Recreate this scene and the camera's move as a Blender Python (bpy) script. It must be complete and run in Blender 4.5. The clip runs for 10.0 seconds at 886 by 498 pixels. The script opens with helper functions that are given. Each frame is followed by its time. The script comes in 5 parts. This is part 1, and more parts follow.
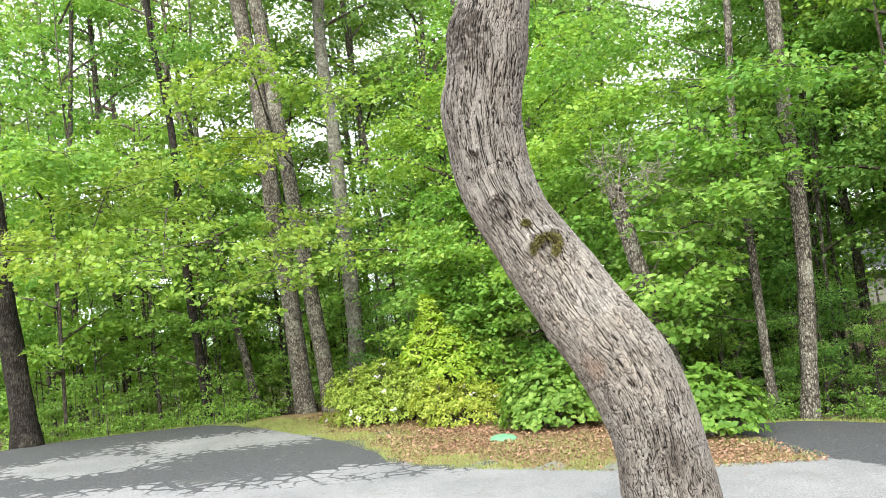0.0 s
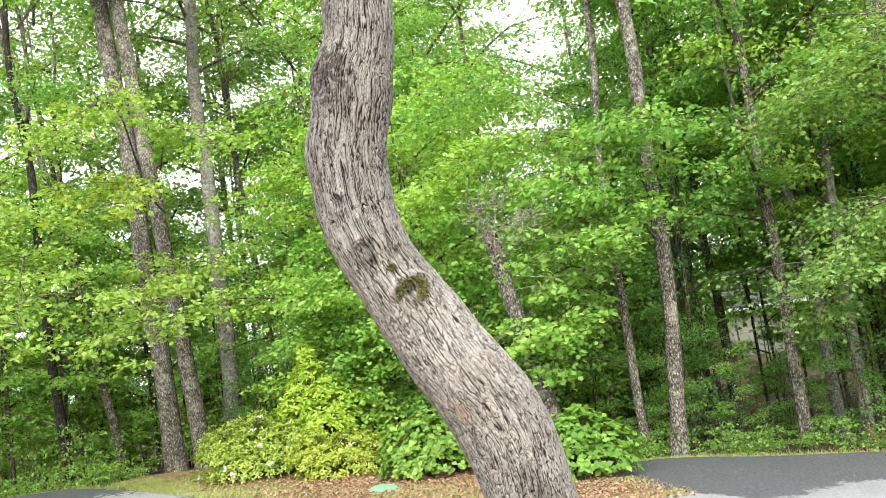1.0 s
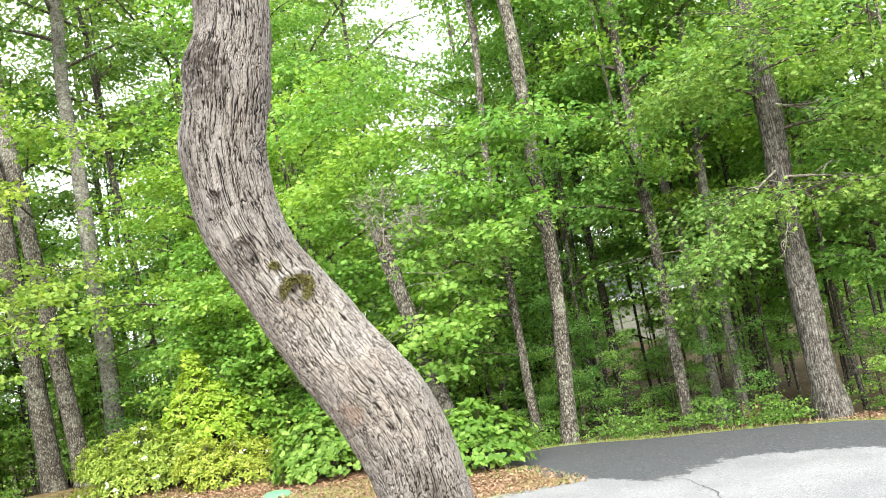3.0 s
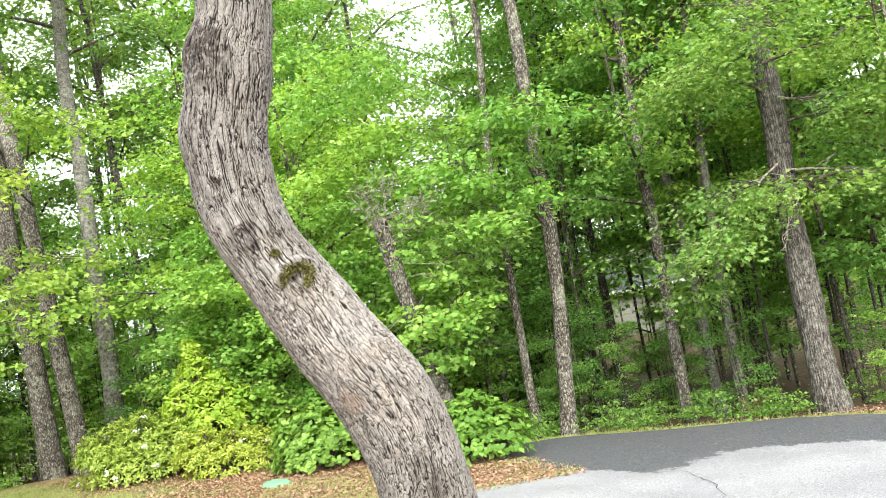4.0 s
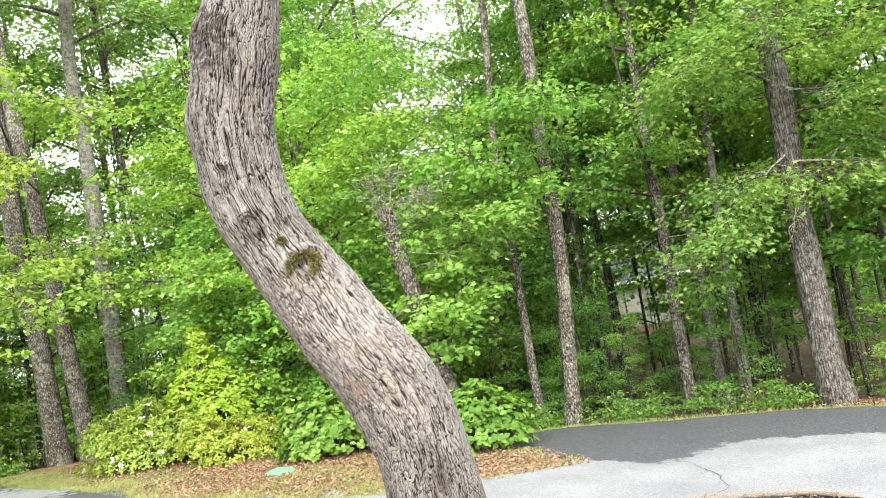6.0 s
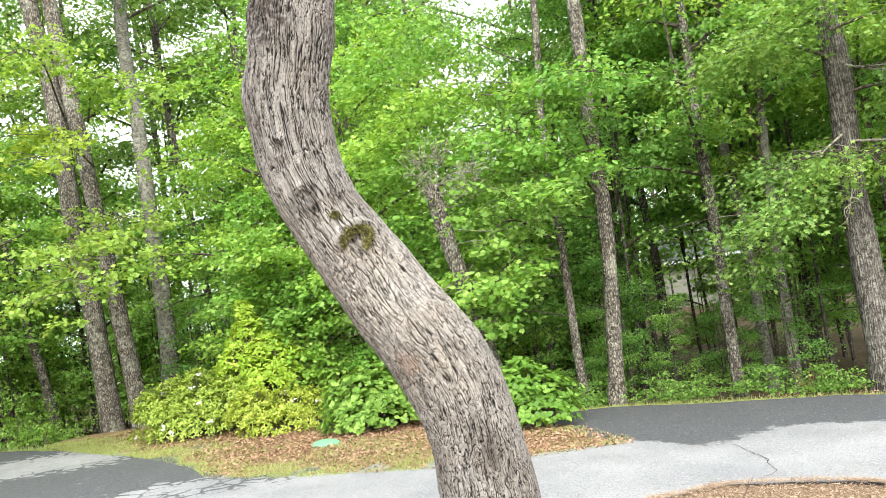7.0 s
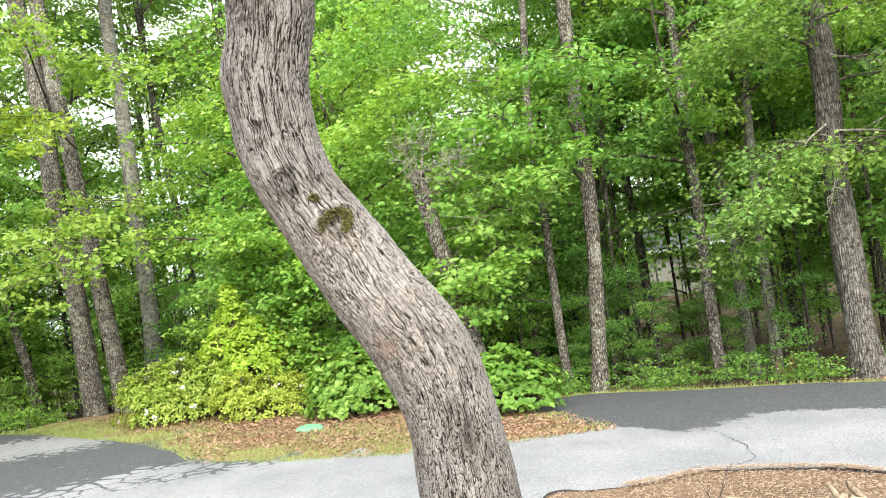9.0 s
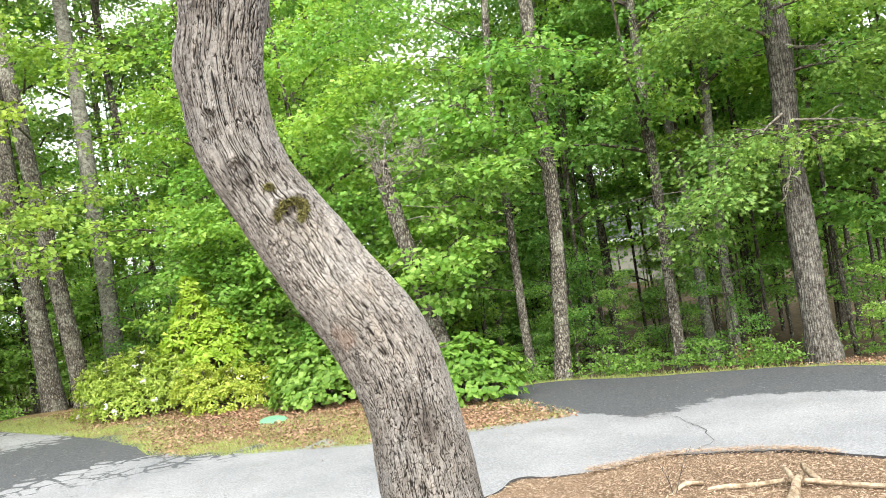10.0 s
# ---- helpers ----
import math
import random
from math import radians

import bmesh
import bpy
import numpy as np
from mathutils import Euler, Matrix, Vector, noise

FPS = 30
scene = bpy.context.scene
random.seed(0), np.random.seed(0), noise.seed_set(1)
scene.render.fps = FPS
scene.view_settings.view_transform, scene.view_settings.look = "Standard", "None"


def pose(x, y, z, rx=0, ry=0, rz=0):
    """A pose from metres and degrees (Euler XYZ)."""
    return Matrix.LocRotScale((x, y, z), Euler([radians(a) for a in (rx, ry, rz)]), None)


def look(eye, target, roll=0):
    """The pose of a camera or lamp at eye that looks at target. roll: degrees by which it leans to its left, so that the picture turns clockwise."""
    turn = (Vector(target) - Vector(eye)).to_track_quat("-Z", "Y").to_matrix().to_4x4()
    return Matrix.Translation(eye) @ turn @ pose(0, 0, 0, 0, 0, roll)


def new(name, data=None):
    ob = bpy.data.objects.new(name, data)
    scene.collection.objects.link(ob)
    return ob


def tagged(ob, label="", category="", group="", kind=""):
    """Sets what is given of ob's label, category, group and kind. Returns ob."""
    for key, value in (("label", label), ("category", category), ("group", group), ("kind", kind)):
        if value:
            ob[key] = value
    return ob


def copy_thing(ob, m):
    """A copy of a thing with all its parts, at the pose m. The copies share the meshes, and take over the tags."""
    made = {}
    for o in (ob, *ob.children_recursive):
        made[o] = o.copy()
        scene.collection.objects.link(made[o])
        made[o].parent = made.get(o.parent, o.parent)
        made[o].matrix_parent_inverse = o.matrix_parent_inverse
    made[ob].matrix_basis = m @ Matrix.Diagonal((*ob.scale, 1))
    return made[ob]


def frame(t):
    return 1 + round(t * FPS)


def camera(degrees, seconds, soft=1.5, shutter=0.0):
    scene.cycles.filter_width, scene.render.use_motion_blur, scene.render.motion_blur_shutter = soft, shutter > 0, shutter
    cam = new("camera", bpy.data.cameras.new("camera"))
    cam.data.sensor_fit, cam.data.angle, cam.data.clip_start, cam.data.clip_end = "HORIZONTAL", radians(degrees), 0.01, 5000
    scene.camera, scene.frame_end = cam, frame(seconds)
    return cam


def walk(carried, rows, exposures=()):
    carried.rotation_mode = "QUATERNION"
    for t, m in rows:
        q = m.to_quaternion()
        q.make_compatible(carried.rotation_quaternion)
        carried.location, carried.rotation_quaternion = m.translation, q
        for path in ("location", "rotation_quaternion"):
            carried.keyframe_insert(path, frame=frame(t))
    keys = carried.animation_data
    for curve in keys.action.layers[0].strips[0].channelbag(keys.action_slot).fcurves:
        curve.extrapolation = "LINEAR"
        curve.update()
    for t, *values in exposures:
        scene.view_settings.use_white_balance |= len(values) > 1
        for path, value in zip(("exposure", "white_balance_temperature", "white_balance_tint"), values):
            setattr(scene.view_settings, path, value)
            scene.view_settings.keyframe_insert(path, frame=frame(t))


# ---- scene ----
cam = camera(56.9, 10.0, soft=0.5)

PATH = [
    (0, (-0.034, -0.035, 1.663), (0.002, 1.956, 1.844), -7.1),
    (0.5, (0.018, 0.005, 1.653), (0.265, 1.975, 1.893), -8.4),
    (1, (0.017, -0.002, 1.653), (0.351, 1.953, 1.908), -8.6),
    (1.5, (0.032, 0.013, 1.659), (0.56, 1.929, 1.887), -10.6),
    (2, (0.031, 0.032, 1.656), (0.621, 1.932, 1.865), -11.1),
    (2.5, (0.038, 0.047, 1.652), (0.63, 1.946, 1.861), -11.1),
    (4, (0.038, 0.069, 1.643), (0.625, 1.972, 1.828), -10.6),
    (4.5, (0.037, 0.063, 1.641), (0.621, 1.967, 1.818), -10.3),
    (5, (0.038, 0.06, 1.64), (0.622, 1.965, 1.817), -10.3),
    (6.5, (0.027, 0.083, 1.639), (0.571, 2.002, 1.782), -10.1),
    (7, (0.01, 0.081, 1.64), (0.472, 2.022, 1.767), -9.2),
    (7.5, (0.013, 0.084, 1.641), (0.448, 2.032, 1.768), -8.9),
    (8, (0.018, 0.084, 1.637), (0.46, 2.031, 1.767), -8.8),
    (8.5, (0.027, 0.082, 1.631), (0.49, 2.024, 1.743), -8.7),
    (9, (0.031, 0.082, 1.629), (0.52, 2.019, 1.719), -8.8),
    (9.5, (0.041, 0.082, 1.626), (0.551, 2.014, 1.704), -8.9),
    (10, (0.051, 0.081, 1.624), (0.619, 1.998, 1.676), -9.3),
]
walk(cam, [(t, look(eye, target, roll)) for t, eye, target, roll in PATH], [(0.0, 1.3), (1.0, 1.46), (2.5, 1.57), (5.0, 1.58), (8.0, 1.49), (10.0, 1.44)])

# ---- sky, sun ----
world = bpy.data.worlds.new("sky")
scene.world = world
world.use_nodes = True
wn, wl = world.node_tree.nodes, world.node_tree.links
sky = wn.new("ShaderNodeTexSky")
sky.sky_type = "NISHITA"
sky.sun_disc = False
sky.sun_elevation = radians(33.5)
sky.sun_rotation = radians(190)
sky.air_density, sky.dust_density, sky.ozone_density = 1.0, 4.0, 1.0
SKY_STRENGTH = 0.15
# thin bright cloud over the blue
cloud_map = wn.new("ShaderNodeTexCoord")
cloud_noise = wn.new("ShaderNodeTexNoise")
cloud_noise.inputs["Scale"].default_value = 2.2
cloud_noise.inputs["Detail"].default_value = 6
cloud_ramp = wn.new("ShaderNodeValToRGB")
cloud_ramp.color_ramp.elements[0].position, cloud_ramp.color_ramp.elements[1].position = 0.3, 0.62
cloud_ramp.color_ramp.elements[0].color = (0.55, 0.55, 0.55, 1)
cloud_mix = wn.new("ShaderNodeMix")
cloud_mix.data_type = "RGBA"
cloud_mix.inputs["B"].default_value = (8.4, 8.7, 9.1, 1)
wl.new(cloud_map.outputs["Generated"], cloud_noise.inputs["Vector"])
wl.new(cloud_noise.outputs["Fac"], cloud_ramp.inputs["Fac"])
wl.new(cloud_ramp.outputs["Color"], cloud_mix.inputs["Factor"])
wl.new(sky.outputs["Color"], cloud_mix.inputs["A"])
wl.new(cloud_mix.outputs["Result"], wn["Background"].inputs["Color"])
wn["Background"].inputs["Strength"].default_value = SKY_STRENGTH

sun = new("sun", bpy.data.lights.new("sun", "SUN"))
sun.data.energy, sun.data.angle, sun.data.color = 3.1, radians(30), (1.0, 0.98, 0.95)
sun.matrix_world = look((-4, -22.5, 15.5), (0, 0, 0))


# ---- materials ----
def material(name):
    m = bpy.data.materials.new(name)
    m.use_nodes = True
    return m, m.node_tree.nodes, m.node_tree.links, m.node_tree.nodes["Principled BSDF"]


def ramp(nodes, *stops):
    node = nodes.new("ShaderNodeValToRGB")
    els = node.color_ramp.elements
    while len(els) < len(stops):
        els.new(0.5)
    for el, (at, col) in zip(els, stops):
        el.position, el.color = at, (*col, 1)
    return node


def coords(nodes, links, scale=(1, 1, 1), kind="Object"):
    tc, mp = nodes.new("ShaderNodeTexCoord"), nodes.new("ShaderNodeMapping")
    mp.inputs["Scale"].default_value = scale
    links.new(tc.outputs[kind], mp.inputs["Vector"])
    return mp.outputs["Vector"]


def noise_tex(nodes, links, vec, scale, detail=4, rough=0.55):
    n = nodes.new("ShaderNodeTexNoise")
    n.inputs["Scale"].default_value, n.inputs["Detail"].default_value, n.inputs["Roughness"].default_value = scale, detail, rough
    links.new(vec, n.inputs["Vector"])
    return n.outputs["Fac"]


def mix_rgb(nodes, links, fac, a, b, mode="MIX"):
    m = nodes.new("ShaderNodeMix")
    m.data_type, m.blend_type = "RGBA", mode
    for sock, v in (("Factor", fac), ("A", a), ("B", b)):
        if isinstance(v, (int, float)):
            m.inputs[sock].default_value = v
        elif isinstance(v, tuple):
            m.inputs[sock].default_value = (*v, 1)
        else:
            links.new(v, m.inputs[sock])
    return m.outputs["Result"]


def add_bump(nodes, links, bsdf, height, strength, distance):
    b = nodes.new("ShaderNodeBump")
    b.inputs["Strength"].default_value, b.inputs["Distance"].default_value = strength, distance
    links.new(height, b.inputs["Height"])
    links.new(b.outputs["Normal"], bsdf.inputs["Normal"])


def leaf_material(name, dark, mid, light, through_light=0.45):
    """A thin leaf: each leaf takes its own shade of green, and light passes through it."""
    m, n, l, b = material(name)
    geo, info = n.new("ShaderNodeNewGeometry"), n.new("ShaderNodeObjectInfo")
    r = ramp(n, (0.0, dark), (0.5, mid), (1.0, light))
    l.new(geo.outputs["Random Per Island"], r.inputs["Fac"])
    tint = ramp(n, (0.0, (0.86, 0.95, 0.85)), (0.5, (1, 1, 1)), (1.0, (1.12, 1.04, 0.8)))
    l.new(info.outputs["Random"], tint.inputs["Fac"])
    col = mix_rgb(n, l, 1.0, r.outputs["Color"], tint.outputs["Color"], "MULTIPLY")
    l.new(col, b.inputs["Base Color"])
    b.inputs["Roughness"].default_value = 0.5
    b.inputs["Specular IOR Level"].default_value = 0.22
    tr, mix = n.new("ShaderNodeBsdfTranslucent"), n.new("ShaderNodeMixShader")
    warm = mix_rgb(n, l, 1.0, col, (1.25, 1.15, 0.55), "MULTIPLY")
    l.new(warm, tr.inputs["Color"])
    mix.inputs["Fac"].default_value = through_light
    l.new(b.outputs["BSDF"], mix.inputs[1])
    l.new(tr.outputs["BSDF"], mix.inputs[2])
    l.new(mix.outputs["Shader"], n["Material Output"].inputs["Surface"])
    return m


def bark_material(name, crest, furrow, stretch=(34, 34, 6), lichen=(0.36, 0.38, 0.32), lichen_amount=0.45, depth=0.02, open_=0.4):
    m, n, l, b = material(name)
    v = coords(n, l, stretch)
    warp = n.new("ShaderNodeTexNoise")
    warp.inputs["Scale"].default_value = 0.7
    l.new(v, warp.inputs["Vector"])
    moved = n.new("ShaderNodeVectorMath")
    moved.operation = "MULTIPLY_ADD"
    l.new(warp.outputs["Color"], moved.inputs[0])
    moved.inputs[1].default_value = (1.4, 1.4, 1.4)
    l.new(v, moved.inputs[2])
    vor = n.new("ShaderNodeTexVoronoi")
    vor.feature = "DISTANCE_TO_EDGE"
    vor.inputs["Scale"].default_value = 0.8
    l.new(moved.outputs[0], vor.inputs["Vector"])
    r = ramp(n, (0.0, furrow), (open_ * 0.4, tuple((a + c) / 2 for a, c in zip(crest, furrow))), (open_, crest))
    l.new(vor.outputs["Distance"], r.inputs["Fac"])
    w = coords(n, l)
    patches = noise_tex(n, l, w, 3.1, 5, 0.65)
    pr = ramp(n, (0.5, (0, 0, 0)), (0.64, (lichen_amount,) * 3))
    l.new(patches, pr.inputs["Fac"])
    col = mix_rgb(n, l, pr.outputs["Color"], r.outputs["Color"], lichen)
    fine = noise_tex(n, l, w, 60, 3)
    fr = ramp(n, (0.3, (0.72,) * 3), (0.7, (1.2,) * 3))
    l.new(fine, fr.inputs["Fac"])
    col = mix_rgb(n, l, 1.0, col, fr.outputs["Color"], "MULTIPLY")
    blotch = ramp(n, (0.4, (0.34, 0.32, 0.29)), (0.52, (0.92, 0.92, 0.9)), (0.64, (1.25, 1.26, 1.22)))
    l.new(noise_tex(n, l, w, 15, 6, 0.8), blotch.inputs["Fac"])
    col = mix_rgb(n, l, 1.0, col, blotch.outputs["Color"], "MULTIPLY")
    l.new(col, b.inputs["Base Color"])
    b.inputs["Roughness"].default_value = 0.9
    b.inputs["Specular IOR Level"].default_value = 0.15
    br = ramp(n, (0.0, (0, 0, 0)), (0.35, (1, 1, 1)))
    l.new(vor.outputs["Distance"], br.inputs["Fac"])
    add_bump(n, l, b, br.outputs["Color"], 0.9, depth)
    return m


def hero_bark_material():
    """Grey plated bark: the relief is in the mesh, whose furrow depth, moss and stain attributes colour it, with shade
    painted on the upper trunk.
    """
    m, n, l, b = material("grey_plated_bark")

    def attr(name):
        a = n.new("ShaderNodeAttribute")
        a.attribute_name = name
        return a.outputs["Fac"]

    w = coords(n, l)
    r = ramp(n, (0.0, (0.05, 0.046, 0.042)), (0.55, (0.15, 0.143, 0.132)), (1.0, (0.292, 0.273, 0.246)))
    l.new(attr("relief"), r.inputs["Fac"])
    lines = []
    for name, deep in (("wide", 0.05), ("thin", 0.12), ("step", 0.24)):
        size = n.new("ShaderNodeMath")
        size.operation = "ABSOLUTE"
        l.new(attr(name), size.inputs[0])
        line = ramp(n, (0.0, (deep, deep * 0.88, deep * 0.78)), (0.3, (deep * 1.5, deep * 1.38, deep * 1.25)), (0.8, (1, 1, 1)))
        l.new(size.outputs[0], line.inputs["Fac"])
        lines.append(line.outputs["Color"])
    tone = ramp(n, (0.3, (0.76, 0.71, 0.66)), (0.5, (1, 0.98, 0.96)), (0.7, (1.08, 1.09, 1.1)))
    l.new(noise_tex(n, l, w, 7, 5, 0.7), tone.inputs["Fac"])
    col = mix_rgb(n, l, 1.0, r.outputs["Color"], tone.outputs["Color"], "MULTIPLY")
    for line in lines:
        col = mix_rgb(n, l, 1.0, col, line, "MULTIPLY")
    fine = ramp(n, (0.3, (0.6,) * 3), (0.68, (1.2,) * 3))
    l.new(noise_tex(n, l, w, 130, 5, 0.75), fine.inputs["Fac"])
    col = mix_rgb(n, l, 1.0, col, fine.outputs["Color"], "MULTIPLY")
    grain = n.new("ShaderNodeAttribute")
    grain.attribute_name = "grain"
    shake = n.new("ShaderNodeTexNoise")
    shake.inputs["Scale"].default_value, shake.inputs["Detail"].default_value = 1.3, 4
    l.new(grain.outputs["Vector"], shake.inputs["Vector"])
    bent = n.new("ShaderNodeVectorMath")
    bent.operation = "MULTIPLY_ADD"
    l.new(shake.outputs["Color"], bent.inputs[0])
    bent.inputs[1].default_value = (0.7, 0.7, 0.7)
    l.new(grain.outputs["Vector"], bent.inputs[2])
    heights = []
    for scale, dark in ((1.7, 0.6), (3.6, 0.7)):
        vor = n.new("ShaderNodeTexVoronoi")
        vor.feature = "DISTANCE_TO_EDGE"
        vor.inputs["Scale"].default_value = scale
        l.new(bent.outputs[0], vor.inputs["Vector"])
        crack_line = ramp(n, (0.0, (dark, dark * 0.95, dark * 0.9)), (0.02, (0.8, 0.79, 0.77)), (0.05, (1.03, 1.03, 1.03)))
        l.new(vor.outputs["Distance"], crack_line.inputs["Fac"])
        col = mix_rgb(n, l, 1.0, col, crack_line.outputs["Color"], "MULTIPLY")
        heights.append(crack_line.outputs["Color"])
    # knot stains, and the painted shade of the upper trunk
    col = mix_rgb(n, l, attr("stain_shade"), col, mix_rgb(n, l, 1.0, col, (0.3, 0.27, 0.25), "MULTIPLY"))
    col = mix_rgb(n, l, attr("rust"), col, (0.2, 0.12, 0.08))
    mossy = ramp(n, (0.42, (0.006, 0.005, 0.003)), (0.62, (0.065, 0.055, 0.012)))
    l.new(noise_tex(n, l, w, 90, 3), mossy.inputs["Fac"])
    col = mix_rgb(n, l, attr("moss"), col, mossy.outputs["Color"])
    l.new(col, b.inputs["Base Color"])
    b.inputs["Roughness"].default_value = 0.88
    b.inputs["Specular IOR Level"].default_value = 0.2
    add_bump(n, l, b, mix_rgb(n, l, 0.35, heights[0], noise_tex(n, l, w, 240, 4, 0.65)), 0.6, 0.004)
    return m


def speckle_material(name, cols, scale, bump=0.4, dist=0.01, rough=0.9, big=1.3):
    """Loose ground: colours of noise at two scales."""
    m, n, l, b = material(name)
    w = coords(n, l)
    r = ramp(n, *[(0.3 + 0.4 * i / (len(cols) - 1), c) for i, c in enumerate(cols)])
    l.new(noise_tex(n, l, w, scale, 6, 0.7), r.inputs["Fac"])
    tone = ramp(n, (0.3, (0.7, 0.7, 0.7)), (0.7, (1.2, 1.2, 1.2)))
    l.new(noise_tex(n, l, w, big, 4), tone.inputs["Fac"])
    col = mix_rgb(n, l, 1.0, r.outputs["Color"], tone.outputs["Color"], "MULTIPLY")
    l.new(col, b.inputs["Base Color"])
    b.inputs["Roughness"].default_value = rough
    b.inputs["Specular IOR Level"].default_value = 0.03
    add_bump(n, l, b, noise_tex(n, l, w, scale * 1.7, 5), bump, dist)
    return m


def island_material(name, cols, rough=0.85, through_light=0.0):
    """Scattered bits, each with a colour of its own."""
    m, n, l, b = material(name)
    geo = n.new("ShaderNodeNewGeometry")
    r = ramp(n, *[(i / (len(cols) - 1), c) for i, c in enumerate(cols)])
    l.new(geo.outputs["Random Per Island"], r.inputs["Fac"])
    l.new(r.outputs["Color"], b.inputs["Base Color"])
    b.inputs["Roughness"].default_value = rough
    return m


def plain_material(name, col, rough=0.6, vary=0.12, scale=25):
    m, n, l, b = material(name)
    r = ramp(n, (0.3, tuple(c * (1 - vary) for c in col)), (0.7, tuple(min(1, c * (1 + vary)) for c in col)))
    l.new(noise_tex(n, l, coords(n, l), scale, 4), r.inputs["Fac"])
    l.new(r.outputs["Color"], b.inputs["Base Color"])
    b.inputs["Roughness"].default_value = rough
    return m


def asphalt_material():
    """Old asphalt: pale worn aggregate, with a dark sealing coat that has flaked off in places (attribute seal)."""
    m, n, l, b = material("worn_asphalt")
    w = coords(n, l)
    pale = ramp(n, (0.3, (0.12, 0.121, 0.124)), (0.5, (0.225, 0.227, 0.232)), (0.7, (0.35, 0.352, 0.358)))
    l.new(noise_tex(n, l, w, 62, 4, 0.8), pale.inputs["Fac"])
    big = ramp(n, (0.35, (0.82, 0.82, 0.82)), (0.65, (1.1, 1.09, 1.07)))
    l.new(noise_tex(n, l, w, 0.9, 5), big.inputs["Fac"])
    pale_c = mix_rgb(n, l, 1.0, pale.outputs["Color"], big.outputs["Color"], "MULTIPLY")
    dark = ramp(n, (0.32, (0.04, 0.041, 0.043)), (0.52, (0.066, 0.069, 0.072)), (0.66, (0.1, 0.103, 0.107)), (0.74, (0.3, 0.303, 0.31)))
    l.new(noise_tex(n, l, w, 40, 3, 0.7), dark.inputs["Fac"])
    a = n.new("ShaderNodeAttribute")
    a.attribute_name = "seal"
    # the coat breaks up along its edge into pale plates between dark cracks
    bend = n.new("ShaderNodeTexNoise")
    bend.inputs["Scale"].default_value, bend.inputs["Detail"].default_value = 5.0, 4
    l.new(w, bend.inputs["Vector"])
    moved = n.new("ShaderNodeVectorMath")
    moved.operation = "MULTIPLY_ADD"
    l.new(bend.outputs["Color"], moved.inputs[0])
    moved.inputs[1].default_value = (0.12, 0.12, 0.12)
    l.new(w, moved.inputs[2])
    vor = n.new("ShaderNodeTexVoronoi")
    vor.feature = "DISTANCE_TO_EDGE"
    vor.inputs["Scale"].default_value = 4.6
    l.new(moved.outputs[0], vor.inputs["Vector"])
    split = ramp(n, (0.04, (0.32,) * 3), (0.2, (0.02,) * 3))
    l.new(vor.outputs["Distance"], split.inputs["Fac"])
    plates = n.new("ShaderNodeAttribute")
    plates.attribute_name = "plates"
    rag = noise_tex(n, l, w, 4.5, 12, 0.8)
    s1 = n.new("ShaderNodeMath")
    s1.operation = "MULTIPLY_ADD"
    l.new(rag, s1.inputs[0])
    s1.inputs[1].default_value = 0.85
    l.new(a.outputs["Fac"], s1.inputs[2])
    s2 = n.new("ShaderNodeMath")
    s2.operation = "MULTIPLY_ADD"
    l.new(split.outputs["Color"], s2.inputs[0])
    l.new(plates.outputs["Fac"], s2.inputs[1])
    l.new(s1.outputs[0], s2.inputs[2])
    cut = ramp(n, (0.79, (0, 0, 0)), (0.87, (1, 1, 1)))
    l.new(s2.outputs[0], cut.inputs["Fac"])
    col = mix_rgb(n, l, cut.outputs["Color"], pale_c, dark.outputs["Color"])
    dust = ramp(n, (0.55, (0, 0, 0)), (0.8, (0.35,) * 3))
    l.new(noise_tex(n, l, w, 1.7, 6, 0.7), dust.inputs["Fac"])
    col = mix_rgb(n, l, dust.outputs["Color"], col, (0.15, 0.13, 0.11))
    l.new(col, b.inputs["Base Color"])
    b.inputs["Roughness"].default_value = 0.88
    b.inputs["Specular IOR Level"].default_value = 0.3
    add_bump(n, l, b, noise_tex(n, l, w, 60, 5, 0.8), 0.8, 0.012)
    return m


BARK_HERO = hero_bark_material()
BARK_GREY = bark_material("grey_forest_bark", (0.265, 0.245, 0.205), (0.036, 0.03, 0.024), (40, 40, 17), lichen=(0.30, 0.30, 0.245), lichen_amount=0.5, depth=0.014)
BARK_DARK = bark_material("dark_forest_bark", (0.165, 0.155, 0.124), (0.03, 0.025, 0.02), (46, 46, 15), lichen=(0.22, 0.22, 0.178), lichen_amount=0.35, depth=0.016)
BARK_SMOOTH = bark_material("smooth_lichen_bark", (0.25, 0.245, 0.205), (0.11, 0.105, 0.088), (75, 75, 40), lichen=(0.28, 0.285, 0.235), lichen_amount=0.7, depth=0.005)
BARK_OAK = bark_material("oak_bark", (0.165, 0.155, 0.136), (0.04, 0.035, 0.03), (44, 44, 5), lichen=(0.2, 0.194, 0.168), lichen_amount=0.4, depth=0.014, open_=0.24)
BARK_BLACK = bark_material("blackish_bark", (0.05, 0.044, 0.036), (0.010, 0.008, 0.007), (40, 40, 12), lichen=(0.13, 0.125, 0.1), lichen_amount=0.25, depth=0.016)
TWIG = bark_material("twig_bark", (0.150, 0.123, 0.101), (0.062, 0.048, 0.040), (60, 60, 30), lichen_amount=0.3, depth=0.004)
DEAD_TWIG = bark_material("dead_twig", (0.33, 0.3, 0.26), (0.2, 0.175, 0.145), (60, 60, 30), depth=0.003)
LEAF_BRIGHT = leaf_material("sunny_maple_leaf", (0.13, 0.23, 0.035), (0.23, 0.355, 0.06), (0.35, 0.47, 0.12), 0.5)
